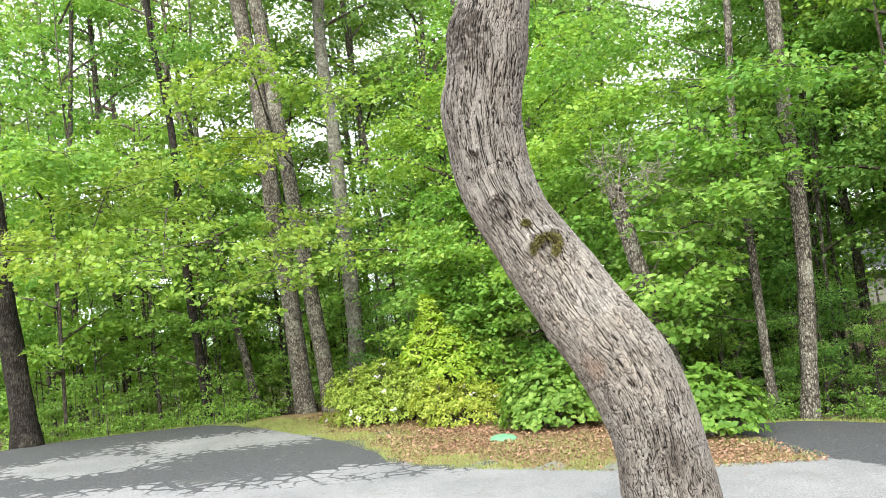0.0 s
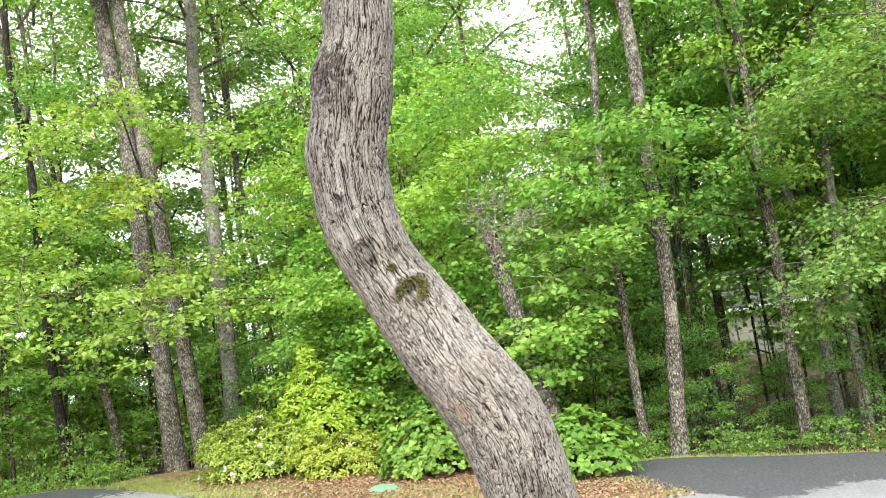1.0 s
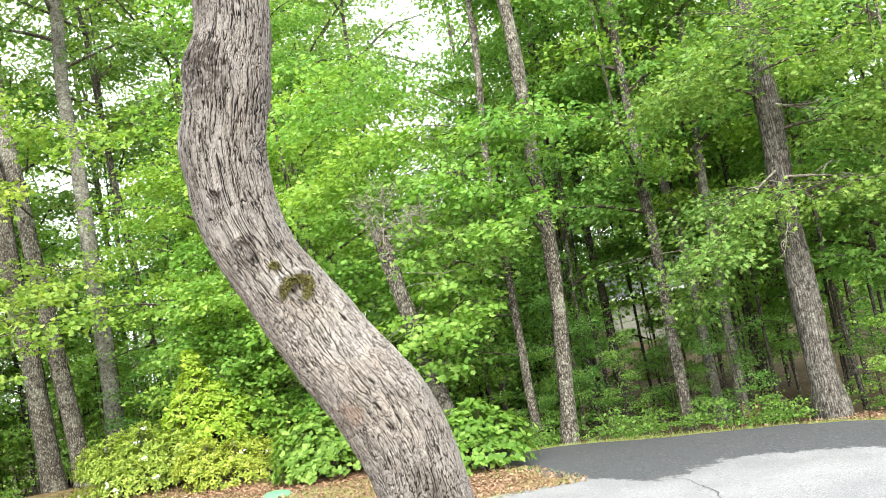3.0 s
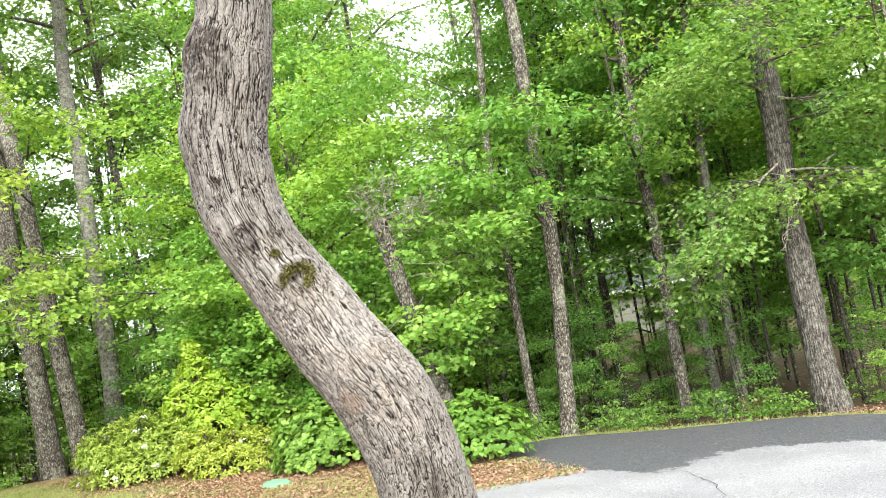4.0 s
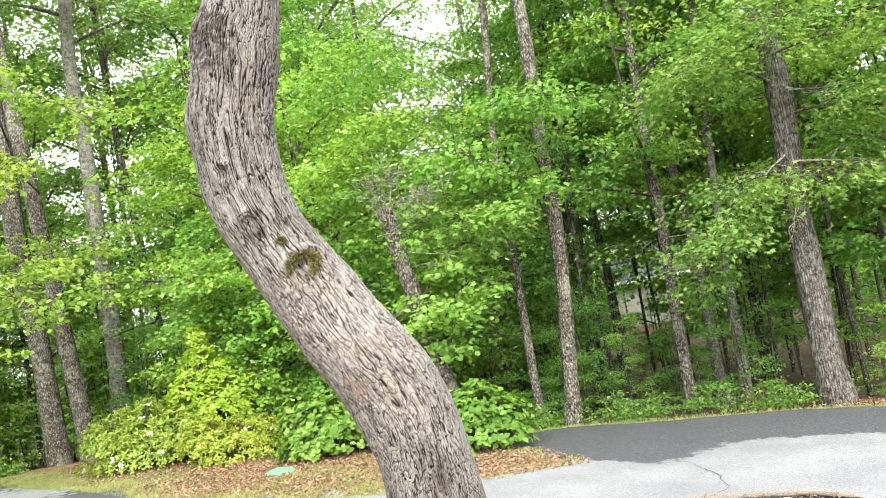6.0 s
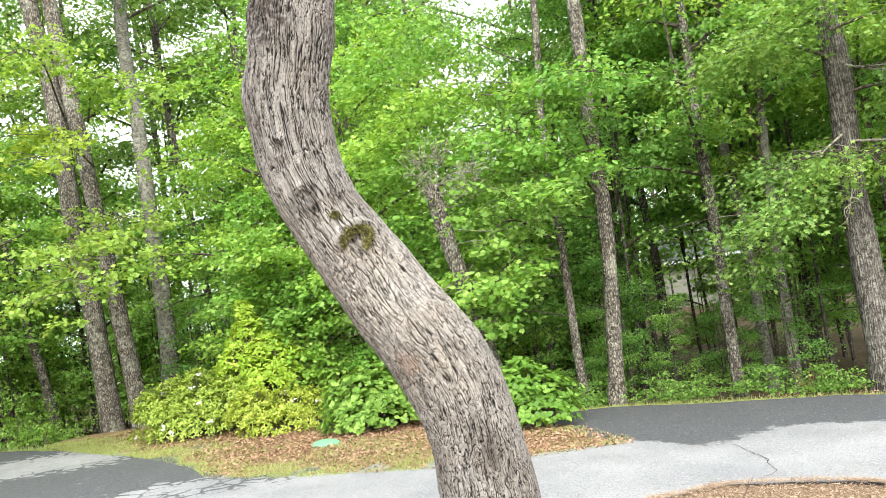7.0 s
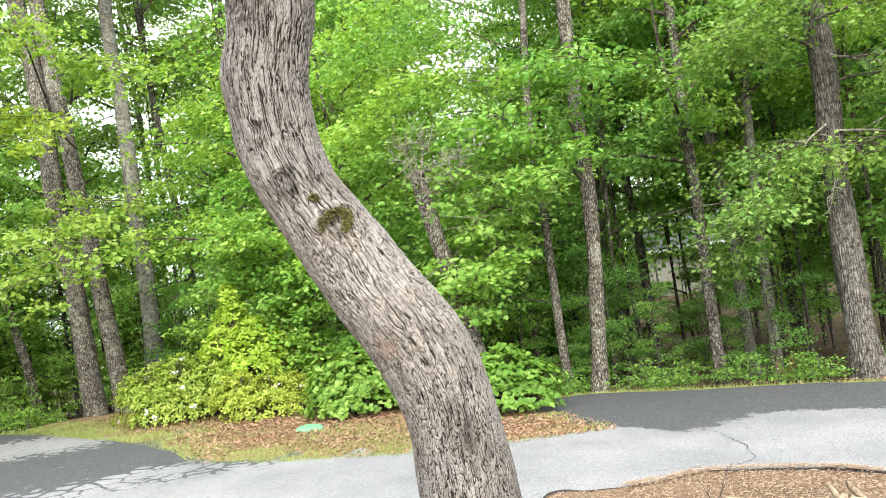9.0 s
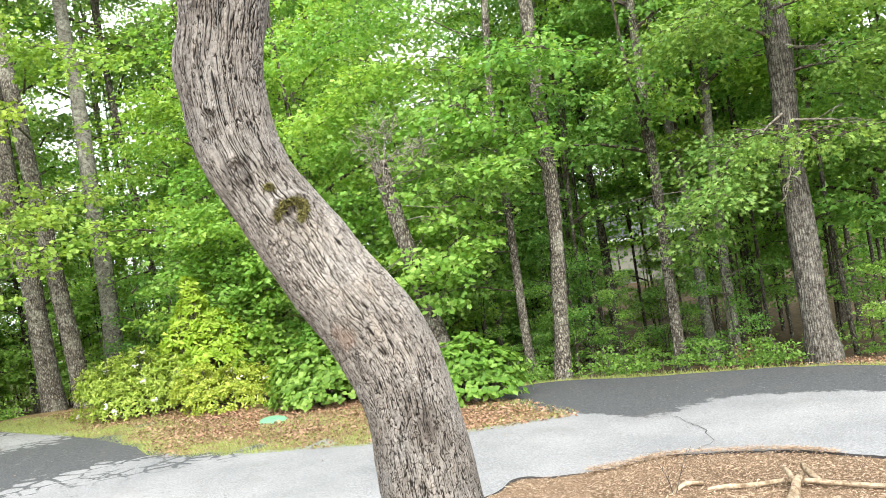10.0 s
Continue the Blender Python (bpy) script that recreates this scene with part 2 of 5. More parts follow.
LEAF_MID = leaf_material("forest_leaf", (0.078, 0.165, 0.045), (0.152, 0.28, 0.077), (0.255, 0.395, 0.135), 0.55)
LEAF_OAK = leaf_material("oak_leaf", (0.085, 0.18, 0.038), (0.165, 0.3, 0.066), (0.285, 0.42, 0.13), 0.5)
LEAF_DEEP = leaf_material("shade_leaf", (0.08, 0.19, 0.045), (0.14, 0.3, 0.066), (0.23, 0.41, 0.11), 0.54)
LEAF_BUSH = leaf_material("rhododendron_leaf", (0.13, 0.2, 0.03), (0.27, 0.365, 0.055), (0.43, 0.5, 0.13), 0.46)
LEAF_FRESH = leaf_material("fresh_maple_leaf", (0.12, 0.255, 0.045), (0.205, 0.385, 0.075), (0.33, 0.5, 0.14), 0.52)
LEAF_SHRUB = leaf_material("broad_shrub_leaf", (0.095, 0.19, 0.033), (0.172, 0.31, 0.053), (0.29, 0.43, 0.1), 0.5)
LEAF_BUSH_NEW = leaf_material("fresh_shrub_leaf", (0.22, 0.33, 0.035), (0.36, 0.48, 0.06), (0.52, 0.6, 0.13), 0.5)
LEAF_BROAD = leaf_material("broad_green_leaf", (0.085, 0.2, 0.04), (0.155, 0.32, 0.065), (0.26, 0.44, 0.12), 0.5)
LEAF_WEED = leaf_material("weed_leaf", (0.08, 0.18, 0.038), (0.14, 0.28, 0.057), (0.225, 0.38, 0.1), 0.5)
GRASS = leaf_material("grass_blade", (0.34, 0.315, 0.175), (0.235, 0.325, 0.105), (0.36, 0.44, 0.17), 0.45)
LITTER = island_material("dry_leaf_litter", [(0.12, 0.058, 0.033), (0.235, 0.125, 0.07), (0.32, 0.19, 0.115), (0.385, 0.25, 0.165), (0.17, 0.088, 0.05)])
CHIPS = island_material("wood_chip", [(0.15, 0.09, 0.055), (0.235, 0.155, 0.098), (0.31, 0.22, 0.145), (0.42, 0.325, 0.225), (0.195, 0.122, 0.077)])
SOIL = speckle_material("litter_soil", [(0.096, 0.064, 0.036), (0.192, 0.136, 0.072), (0.264, 0.200, 0.112)], 28)
MULCH = speckle_material("mulch_soil", [(0.07, 0.045, 0.028), (0.17, 0.117, 0.074), (0.26, 0.195, 0.13)], 70, bump=0.8, dist=0.02)
FOREST_FLOOR = speckle_material("forest_floor", [(0.035, 0.026, 0.017), (0.09, 0.066, 0.042), (0.16, 0.118, 0.075)], 9, big=0.4)
ASPHALT = asphalt_material()
# near-black colour for the shade in open cracks and under the slab's edge
GAP_SHADE = plain_material("shaded_gap", (0.03, 0.028, 0.027), 0.95)
MOSS = island_material("olive_moss", [(0.03, 0.028, 0.008), (0.09, 0.082, 0.018), (0.16, 0.15, 0.035), (0.06, 0.055, 0.013)], 0.95)
LID = plain_material("faded_green_plastic", (0.12, 0.29, 0.16), 0.5)
WOOD = speckle_material("bare_weathered_wood", [(0.05, 0.035, 0.023), (0.17, 0.125, 0.08), (0.28, 0.222, 0.155), (0.36, 0.3, 0.222)], 22, bump=0.8, dist=0.01, big=9)
PETAL = plain_material("white_petal", (0.480, 0.461, 0.474), 0.6)
SIDING = plain_material("cream_siding", (0.2, 0.2, 0.16), 0.7, 0.08, 8)
SHINGLE = plain_material("grey_shingle", (0.16, 0.165, 0.17), 0.9, 0.3, 30)
TRIM_WHITE = plain_material("white_trim", (0.499, 0.499, 0.499), 0.5, 0.05)


# ---- building helpers ----
from mathutils.geometry import delaunay_2d_cdt


def lattice_noise(p, seed=0):
    """Smooth value noise in -1..1 at points p (n, 3)."""
    p = np.asarray(p, float)
    cell, f = np.floor(p).astype(np.int64), p - np.floor(p)
    f = f * f * (3 - 2 * f)

    def value(dx, dy, dz):
        h = (cell[:, 0] + dx) * 374761393 + (cell[:, 1] + dy) * 668265263 + (cell[:, 2] + dz) * 2147483647 + seed * 974711
        h = (h ^ (h >> 13)) * 1274126177
        h = h ^ (h >> 16)
        return (h & 65535) / 32767.5 - 1

    out = 0
    for dx in (0, 1):
        for dy in (0, 1):
            for dz in (0, 1):
                wgt = (f[:, 0] if dx else 1 - f[:, 0]) * (f[:, 1] if dy else 1 - f[:, 1]) * (f[:, 2] if dz else 1 - f[:, 2])
                out = out + wgt * value(dx, dy, dz)
    return out


def plates(u, v, around, seed=0):
    """Cells of a jittered grid, round in u: how near the border is, a random value of the cell, and whether the border lies across."""
    iu, iv = np.floor(u).astype(np.int64), np.floor(v).astype(np.int64)
    n = len(u)
    best1, best2, rnd, col1, col2 = np.full(n, 9.0), np.full(n, 9.0), np.zeros(n), np.zeros(n, np.int64), np.zeros(n, np.int64)
    for du in (-1, 0, 1):
        for dv in (-1, 0, 1):
            cu, cv = iu + du, iv + dv
            h = (np.mod(cu, around) * 73856093) ^ (cv * 19349663) ^ (seed * 83492791)
            h = (h ^ (h >> 13)) * 1274126177
            h = h ^ (h >> 16)
            ju, jv, jr = (h & 1023) / 1023, ((h >> 10) & 1023) / 1023, ((h >> 20) & 255) / 255
            d = np.hypot(u - cu - 0.1 - 0.8 * ju, v - cv - jv)
            near, second = d < best1, d < best2
            best2 = np.where(near, best1, np.where(second, d, best2))
            col2 = np.where(near, col1, np.where(second, cu, col2))
            rnd, col1, best1 = np.where(near, jr, rnd), np.where(near, cu, col1), np.where(near, d, best1)
    return best2 - best1, rnd, col1 == col2


def smooth_step(a, b, x):
    t = np.clip((np.asarray(x, float) - a) / (b - a), 0, 1)
    return t * t * (3 - 2 * t)


def ground_z(x, y):
    """The lie of the land."""
    x, y = np.asarray(x, float), np.asarray(y, float)
    d = np.hypot(x, y)
    near = np.minimum(1, 20 / np.maximum(d, 1))
    z = -0.05 * (0.96 * x - 0.28 * y) * near
    right = smooth_step(0, 5, x) * smooth_step(-2, 4, y)
    z = z - right * 1.0 * np.sin(np.pi * np.clip((d - 11.3) / 30, 0, 1))
    z = z - (1 - right) * np.clip(0.075 * (d - 15.2), 0, 2.2) * smooth_step(0, 6, y)
    return z


def gz(x, y):
    return float(ground_z(x, y))


def mesh_object(name, verts, faces, mat, parent=None, label="", smooth=False):
    me = bpy.data.meshes.new(name)
    me.from_pydata([tuple(v) for v in np.asarray(verts, float).tolist()], [], faces)
    if smooth:
        me.polygons.foreach_set("use_smooth", [True] * len(me.polygons))
    me.materials.append(mat)
    ob = new(name, me)
    ob.parent = parent
    if label:
        ob["label"] = label
    return ob


def flat_mesh(name, verts, corners, mat):
    """A mesh of loose polygons with the same number of corners each."""
    me = bpy.data.meshes.new(name)
    n = len(verts)
    me.vertices.add(n)
    me.vertices.foreach_set("co", np.asarray(verts, np.float32).ravel())
    me.loops.add(n)
    me.loops.foreach_set("vertex_index", np.arange(n, dtype=np.int32))
    me.polygons.add(n // corners)
    me.polygons.foreach_set("loop_start", np.arange(0, n, corners, dtype=np.int32))
    me.update(calc_edges=True)
    me.materials.append(mat)
    return me


def part(name, bm, mat, parent, label=""):
    me = bpy.data.meshes.new(name)
    bm.to_mesh(me)
    bm.free()
    me.materials.append(mat)
    ob = new(name, me)
    ob.parent = parent
    if label:
        ob["label"] = label
    return ob


def box(bm, x0, x1, y0, y1, z0, z1, bevel=0.0):
    made = bmesh.ops.create_cube(bm, size=1, matrix=Matrix.LocRotScale(((x0 + x1) / 2, (y0 + y1) / 2, (z0 + z1) / 2), None, (x1 - x0, y1 - y0, z1 - z0)))
    if bevel:
        edges = list({e for v in made["verts"] for e in v.link_edges})
        bmesh.ops.bevel(bm, geom=edges, offset=bevel, segments=2, affect="EDGES", profile=0.7)
    return bm


def spline(points, n):
    """Points on a smooth curve through the given ones (Catmull-Rom)."""
    p = np.asarray(points, float)
    p = np.vstack([2 * p[0] - p[1], p, 2 * p[-1] - p[-2]])
    t = np.linspace(0, len(p) - 3 - 1e-9, n)
    i, f = t.astype(int), (t - t.astype(int))[:, None]
    a, b, c, d = p[i], p[i + 1], p[i + 2], p[i + 3]
    return 0.5 * (2 * b + (c - a) * f + (2 * a - 5 * b + 4 * c - d) * f**2 + (3 * b - a - 3 * c + d) * f**3)


def frames_along(c):
    tan = np.gradient(c, axis=0)
    tan /= np.linalg.norm(tan, axis=1)[:, None] + 1e-12
    ref = np.array([0.242, 0.970, 0.0]) if abs(tan[0][2]) > 0.6 else np.array([0.0, 0, 1])
    side = np.cross(np.tile(ref, (len(c), 1)), tan)
    side /= np.linalg.norm(side, axis=1)[:, None] + 1e-12
    return tan, side, np.cross(tan, side)


def tube(c, radii, sides=8, wobble=0.0, seed=0):
    """Verts and faces of a tapered tube along c, closed at both ends."""
    c, radii = np.asarray(c, float), np.asarray(radii, float)
    _, side, up = frames_along(c)
    a = np.arange(sides) * 2 * np.pi / sides
    ring = np.cos(a)[None, :, None] * side[:, None] + np.sin(a)[None, :, None] * up[:, None]
    r = np.repeat(radii[:, None], sides, 1)
    if wobble:
        pts = (c[:, None] + ring * 0.5).reshape(-1, 3)
        r = r * (1 + wobble * lattice_noise(pts * 3.0, seed).reshape(r.shape))
    v = (c[:, None] + ring * r[..., None]).reshape(-1, 3)
    n = len(c)
    faces = [(i * sides + j, i * sides + (j + 1) % sides, (i + 1) * sides + (j + 1) % sides, (i + 1) * sides + j) for i in range(n - 1) for j in range(sides)]
    faces += [tuple(range(sides))[::-1], tuple(range((n - 1) * sides, n * sides))]
    return v, faces


class Gather:
    """Collects tubes into one mesh."""

    def __init__(self):
        self.verts, self.faces, self.count = [], [], 0

    def add(self, v, f):
        self.verts.append(np.asarray(v))
        self.faces += [tuple(i + self.count for i in face) for face in f]
        self.count += len(v)

    def out(self):
        return np.vstack(self.verts), self.faces


KITE = np.array([(0, 0, 0), (-0.30, 0.42, 0.05), (0, 1, -0.10), (0.30, 0.42, 0.05)])
BROAD = np.array([(0, 0, 0), (-0.30, 0.22, 0.03), (-0.36, 0.52, 0.03), (0, 1, -0.12), (0.36, 0.52, 0.03), (0.30, 0.22, 0.03)])
MAPLE = np.array([(0, 0, 0), (-0.4, 0.1, -0.05), (-0.17, 0.36, 0.02), (-0.5, 0.66, -0.08), (0, 1, -0.14), (0.5, 0.66, -0.08), (0.17, 0.36, 0.02), (0.4, 0.1, -0.05)])
OAK = np.array([(0, 0, 0), (-0.09, 0.2, 0), (-0.32, 0.3, -0.02), (-0.1, 0.4, 0), (-0.42, 0.64, -0.03), (-0.1, 0.66, 0), (0, 1, -0.1), (0.1, 0.66, 0), (0.42, 0.64, -0.03), (0.1, 0.4, 0), (0.32, 0.3, -0.02), (0.09, 0.2, 0)])


def unit(a):
    return a / (np.linalg.norm(a, axis=-1, keepdims=True) + 1e-9)


def leaves(rng, centres, ahead, normal, sizes, shape):
    """Leaf polygons: each starts at its centre and grows ahead, its upper face along normal."""
    f = unit(ahead)
    r = unit(np.cross(f, normal))
    nn = np.cross(r, f)
    s = sizes[:, None, None]
    v = centres[:, None] + s * (shape[None, :, 0:1] * r[:, None] + shape[None, :, 1:2] * f[:, None] + shape[None, :, 2:3] * nn[:, None])
    return v.reshape(-1, 3)


def sprays(rng, tips, outward, radius, per, size, shape, tilt=0.45, droop=0.3, thick=0.10):
    """Layered fans of leaves round the tips, each fan spread flat along its twig."""
    s = len(tips)
    ang, rad = rng.uniform(0, 2 * np.pi, (s, per)), np.sqrt(rng.uniform(0, 1, (s, per)))
    scale = radius * rng.uniform(0.6, 1.25, (s, 1))
    out = unit(np.asarray(outward, float))[:, None]
    side = unit(np.cross(out, (0, 0, 1.0)))
    lx, ly = np.cos(ang) * rad * scale * 1.15, np.sin(ang) * rad * scale * 0.8
    c = tips[:, None] + lx[..., None] * out + ly[..., None] * side
    c[..., 2] += -droop * (rad * scale) ** 2 / np.maximum(scale, 0.1) + rng.normal(0, thick, (s, per)) * scale
    ahead = out * (0.7 + lx[..., None] / scale[..., None]) + side * (ly / scale)[..., None] * 1.3 + rng.normal(0, 0.35, (s, per, 3))
    ahead[..., 2] -= 0.25
    normal = np.array([0, 0, 1.0]) + rng.normal(0, tilt, (s, per, 3))
    return leaves(rng, c.reshape(-1, 3), ahead.reshape(-1, 3), normal.reshape(-1, 3), size * rng.uniform(0.65, 1.25, s * per), shape)


def region(outline, step, jitter=0.0, seed=1):
    """Points and triangles that fill a closed outline."""
    o = np.asarray(outline)
    rng = np.random.default_rng(seed)
    lo, hi = o.min(0), o.max(0)
    gx, gy = np.meshgrid(np.arange(lo[0], hi[0], step), np.arange(lo[1], hi[1], step))
    p = np.stack([gx.ravel(), gy.ravel()], 1) + rng.uniform(-jitter, jitter, (gx.size, 2))
    p = p[inside(p, o) & (edge_distance(p, o) > step * 0.5)]
    pts = [Vector(v) for v in o.tolist()] + [Vector(v) for v in p.tolist()]
    ring = [(i, (i + 1) % len(o)) for i in range(len(o))]
    v, _, f, *_ = delaunay_2d_cdt(pts, ring, [list(range(len(o)))], 1, 1e-5)
    return np.array([(a.x, a.y) for a in v]), [tuple(t) for t in f]


def inside(p, o):
    res = np.zeros(len(p), bool)
    for a, b in zip(o, np.roll(o, -1, 0)):
        cross = (a[1] > p[:, 1]) != (b[1] > p[:, 1])
        with np.errstate(divide="ignore", invalid="ignore"):
            x = a[0] + (p[:, 1] - a[1]) * (b[0] - a[0]) / (b[1] - a[1])
        res ^= cross & (p[:, 0] < x)
    return res


def edge_distance(p, o):
    best = np.full(len(p), 1e9)
    for a, b in zip(o, np.roll(o, -1, 0)):
        ab = b - a
        t = np.clip(((p - a) @ ab) / (ab @ ab + 1e-12), 0, 1)
        best = np.minimum(best, np.linalg.norm(p - a - t[:, None] * ab, axis=1))
    return best


# ---- ground, road, beds ----
def ground_sheet():
    """One sheet out to the horizon, finer near the road."""
    r = np.concatenate([[0.0], np.linspace(1.5, 40, 60), np.geomspace(44, 2500, 26)])
    az = np.linspace(0, 2 * np.pi, 145)[:-1]
    x = (r[1:, None] * np.sin(az)).ravel()
    y = (r[1:, None] * np.cos(az)).ravel()
    d = np.hypot(x, y)
    z = ground_z(x, y) - 0.07 - 0.06 * smooth_step(0, 0.01, 8.0 - d) + 0.05 * lattice_noise(np.stack([x * 0.7, y * 0.7, x * 0], 1)) * smooth_step(13, 18, d)
    v = np.vstack([[(0, 0, -0.15)], np.stack([x, y, z], 1)])
    k = len(az)
    f = [(0, 1 + (j + 1) % k, 1 + j) for j in range(k)]
    f += [(1 + i * k + j, 1 + i * k + (j + 1) % k, 1 + (i + 1) * k + (j + 1) % k, 1 + (i + 1) * k + j) for i in range(len(r) - 2) for j in range(k)]
    ob = mesh_object("ground", v, [q[::-1] for q in f], FOREST_FLOOR, smooth=True)
    return tagged(ob, "dark brown forest floor with fallen leaves", "ground", kind="structure")


def rough_line(points, n, amount, seed, freq=2.5):
    c = spline(points, n)
    p = np.hstack([c * freq, np.zeros((len(c), 1))])
    return c + amount * np.stack([lattice_noise(p, seed) + 0.5 * lattice_noise(p * 3, seed + 3), lattice_noise(p, seed + 1) + 0.5 * lattice_noise(p * 3, seed + 4)], 1)


NEAR_EDGE = [(-14, 5.6), (-6, 5.0), (-2, 4.9), (0.5, 5.25), (1.72, 5.68), (2.05, 5.93), (2.4, 5.82), (2.85, 5.77), (3.3, 5.8), (3.94, 5.42), (4.25, 4.95), (4.9, 3.6), (7.0, -1.0), (9.5, -6.0)]
FAR_EDGE = [(14, -3.0), (10.5, 3.5), (8.2, 6.5), (7.22, 7.62), (6.55, 8.38), (5.55, 9.15), (4.48, 10.05), (3.65, 10.25), (2.9, 10.9), (2.2, 10.3), (0.5, 11.2), (-1.5, 12.7), (-3.1, 13.6), (-3.85, 14.3), (-4.95, 14.85), (-5.9, 14.6), (-6.6, 13.8), (-7.3, 13.0), (-9.5, 11.6), (-14, 10.4)]
ISLAND = [(3.47, 7.78), (2.9, 7.8), (2.34, 7.85), (1.3, 8.08), (0.3, 8.58), (-0.45, 9.08), (-0.8, 9.5), (-1.05, 10.3), (-1.85, 11.8), (-2.6, 12.8), (-3.2, 13.7), (-3.6, 14.9), (-2.6, 16.2), (-0.5, 15.6), (1.2, 13.2), (2.3, 11.2), (3.1, 9.9), (3.45, 9.1), (3.62, 8.2)]


def seal_amount(x, y):
    """How far the dark sealing coat is kept: by the woods to the right and on the drive to the left."""
    p = np.stack([x * 0.5, y * 0.5, 0 * x], 1)
    wob = 0.35 * lattice_noise(p, 5) + 0.18 * lattice_noise(p * 2.7, 6)
    line = spline([(2.2, 8.4), (3.42, 8.0), (3.94, 7.22), (4.62, 7.45), (5.1, 7.5), (6.3, 6.35), (9, 3.4), (14, -4)], 60)
    yl = np.interp(x, line[:, 0], line[:, 1])
    right = (y - yl + 0.5 + wob * 0.35) * smooth_step(2.0, 3.0, x)
    low = 8.6 + 0.10 * np.maximum(-1.2 - x, 0)
    left = np.minimum((y - low + 0.3) * 0.62, 0.66) - 1.5 * smooth_step(0.3, 1.4, x)
    worn = np.exp(-(((x + 3.3) / 1.5) ** 2 + ((y - 12.3) / 1.0) ** 2)) + np.exp(-(((x + 4.9) / 1.0) ** 2 + ((y - 11.0) / 0.7) ** 2)) + 0.6 * np.exp(-(((x + 0.9) / 0.5) ** 2 + ((y - 9.2) / 0.3) ** 2))
    left = left - worn * 1.0 + wob * 0.6
    return np.clip(np.maximum(right * 0.75, left), -0.6, 0.7)


def make_road():
    outline = np.vstack([rough_line(NEAR_EDGE, 520, 0.035, 11), rough_line(FAR_EDGE, 360, 0.05, 12)])
    p, f = region(outline, 0.16, 0.03)
    x, y = p[:, 0], p[:, 1]
    z = ground_z(x, y) + 0.012 * lattice_noise(np.stack([x, y, 0 * x], 1), 3)
    n = len(p)
    top = np.stack([x, y, z], 1)
    # the broken edge: the outline's points come first
    k = len(outline)
    low = top[:k].copy()
    low[:, 2] -= 0.12
    faces = [t if np.cross(p[t[1]] - p[t[0]], p[t[2]] - p[t[0]]) > 0 else t[::-1] for t in f]
    faces += [(i, n + i, n + (i + 1) % k, (i + 1) % k) for i in range(k)]
    ob = mesh_object("road", np.vstack([top, low]), faces, ASPHALT)
    # the broken side of the slab is coloured dark, for the shadow in the gap
    ob.data.materials.append(GAP_SHADE)
    side = np.zeros(len(faces), np.int32)
    side[len(f):] = 1
    ob.data.polygons.foreach_set("material_index", side)
    at = ob.data.attributes.new("seal", "FLOAT", "POINT")
    at.data.foreach_set("value", np.concatenate([seal_amount(x, y), np.ones(k)]).astype(np.float32))
    at = ob.data.attributes.new("plates", "FLOAT", "POINT")
    at.data.foreach_set("value", np.concatenate([smooth_step(1.5, 0.0, x), np.zeros(k)]).astype(np.float32))
    return tagged(ob, "worn pale asphalt drive with dark flaking sealcoat", "road", kind="structure")


def island_z(x, y):
    p = np.stack([np.atleast_1d(x), np.atleast_1d(y)], 1)
    o = spline(ISLAND + ISLAND[:1], 120)
    d = edge_distance(p, o) * np.where(inside(p, o), 1, -1)
    return ground_z(p[:, 0], p[:, 1]) - 0.005 + 0.035 * (1 - np.exp(-np.maximum(d, 0) / 0.7)) - 0.04 * (d < 0.03)


def make_bed(name, outline, heights, mat, label, step=0.2):
    p, f = region(outline, step, 0.05)
    v = np.stack([p[:, 0], p[:, 1], heights(p[:, 0], p[:, 1])], 1)
    faces = [t if np.cross(p[t[1]] - p[t[0]], p[t[2]] - p[t[0]]) > 0 else t[::-1] for t in f]
    ob = mesh_object(name, v, faces, mat, smooth=True)
    return tagged(ob, label, "planting bed", kind="structure")


ground_sheet()
make_road()
ISLAND_LINE = rough_line(ISLAND + ISLAND[:1], 260, 0.05, 21)[:-1]


def island_top(x, y):
    return island_z(x, y) + 0.02 * lattice_noise(np.stack([x * 3, y * 3, 0 * x], 1), 8)


make_bed("leaf_bed", ISLAND_LINE, island_top, SOIL, "raised bed of dry brown fallen leaves")


def mulch_top(x, y):
    return ground_z(x, y) - 0.01 + 0.01 * lattice_noise(np.stack([x * 2, y * 2, 0 * x], 1), 9)


MULCH_LINE = np.vstack([rough_line(NEAR_EDGE, 520, 0.035, 11)[::2], [(-6.0, -7.0), (-14.0, -4.0)]])
make_bed("mulch_bed", MULCH_LINE, mulch_top, MULCH, "pale wood chip mulch beside the drive")


def crack(points, width, seed):
    """A thin dark open crack that wanders over the asphalt."""
    c = rough_line(points, 70, 0.035, seed, 5.0)
    wdt = width * (0.5 + np.abs(lattice_noise(np.hstack([c * 7, c[:, :1] * 0]), seed)))
    t = unit(np.gradient(c, axis=0))
    nrm = np.stack([-t[:, 1], t[:, 0]], 1) * wdt[:, None]
    v = []
    for q in (c - nrm, c + nrm):
        zz = ground_z(q[:, 0], q[:, 1]) + 0.012 * lattice_noise(np.stack([q[:, 0], q[:, 1], 0 * q[:, 0]], 1), 3) + 0.006
        v.append(np.stack([q[:, 0], q[:, 1], zz], 1))
    n = len(c)
    f = [(i, i + 1, n + i + 1, n + i) for i in range(n - 1)]
    return tagged(mesh_object("road_crack", np.vstack(v), f, GAP_SHADE), "thin dark crack in worn asphalt", "crack", kind="structure")


crack([(3.9, 7.2), (4.1, 7.0), (4.0, 6.5), (3.85, 6.1), (3.72, 5.9), (3.5, 5.78)], 0.0036, 31)
crack([(3.55, 5.78), (3.2, 6.0), (2.9, 6.1)], 0.0025, 32)


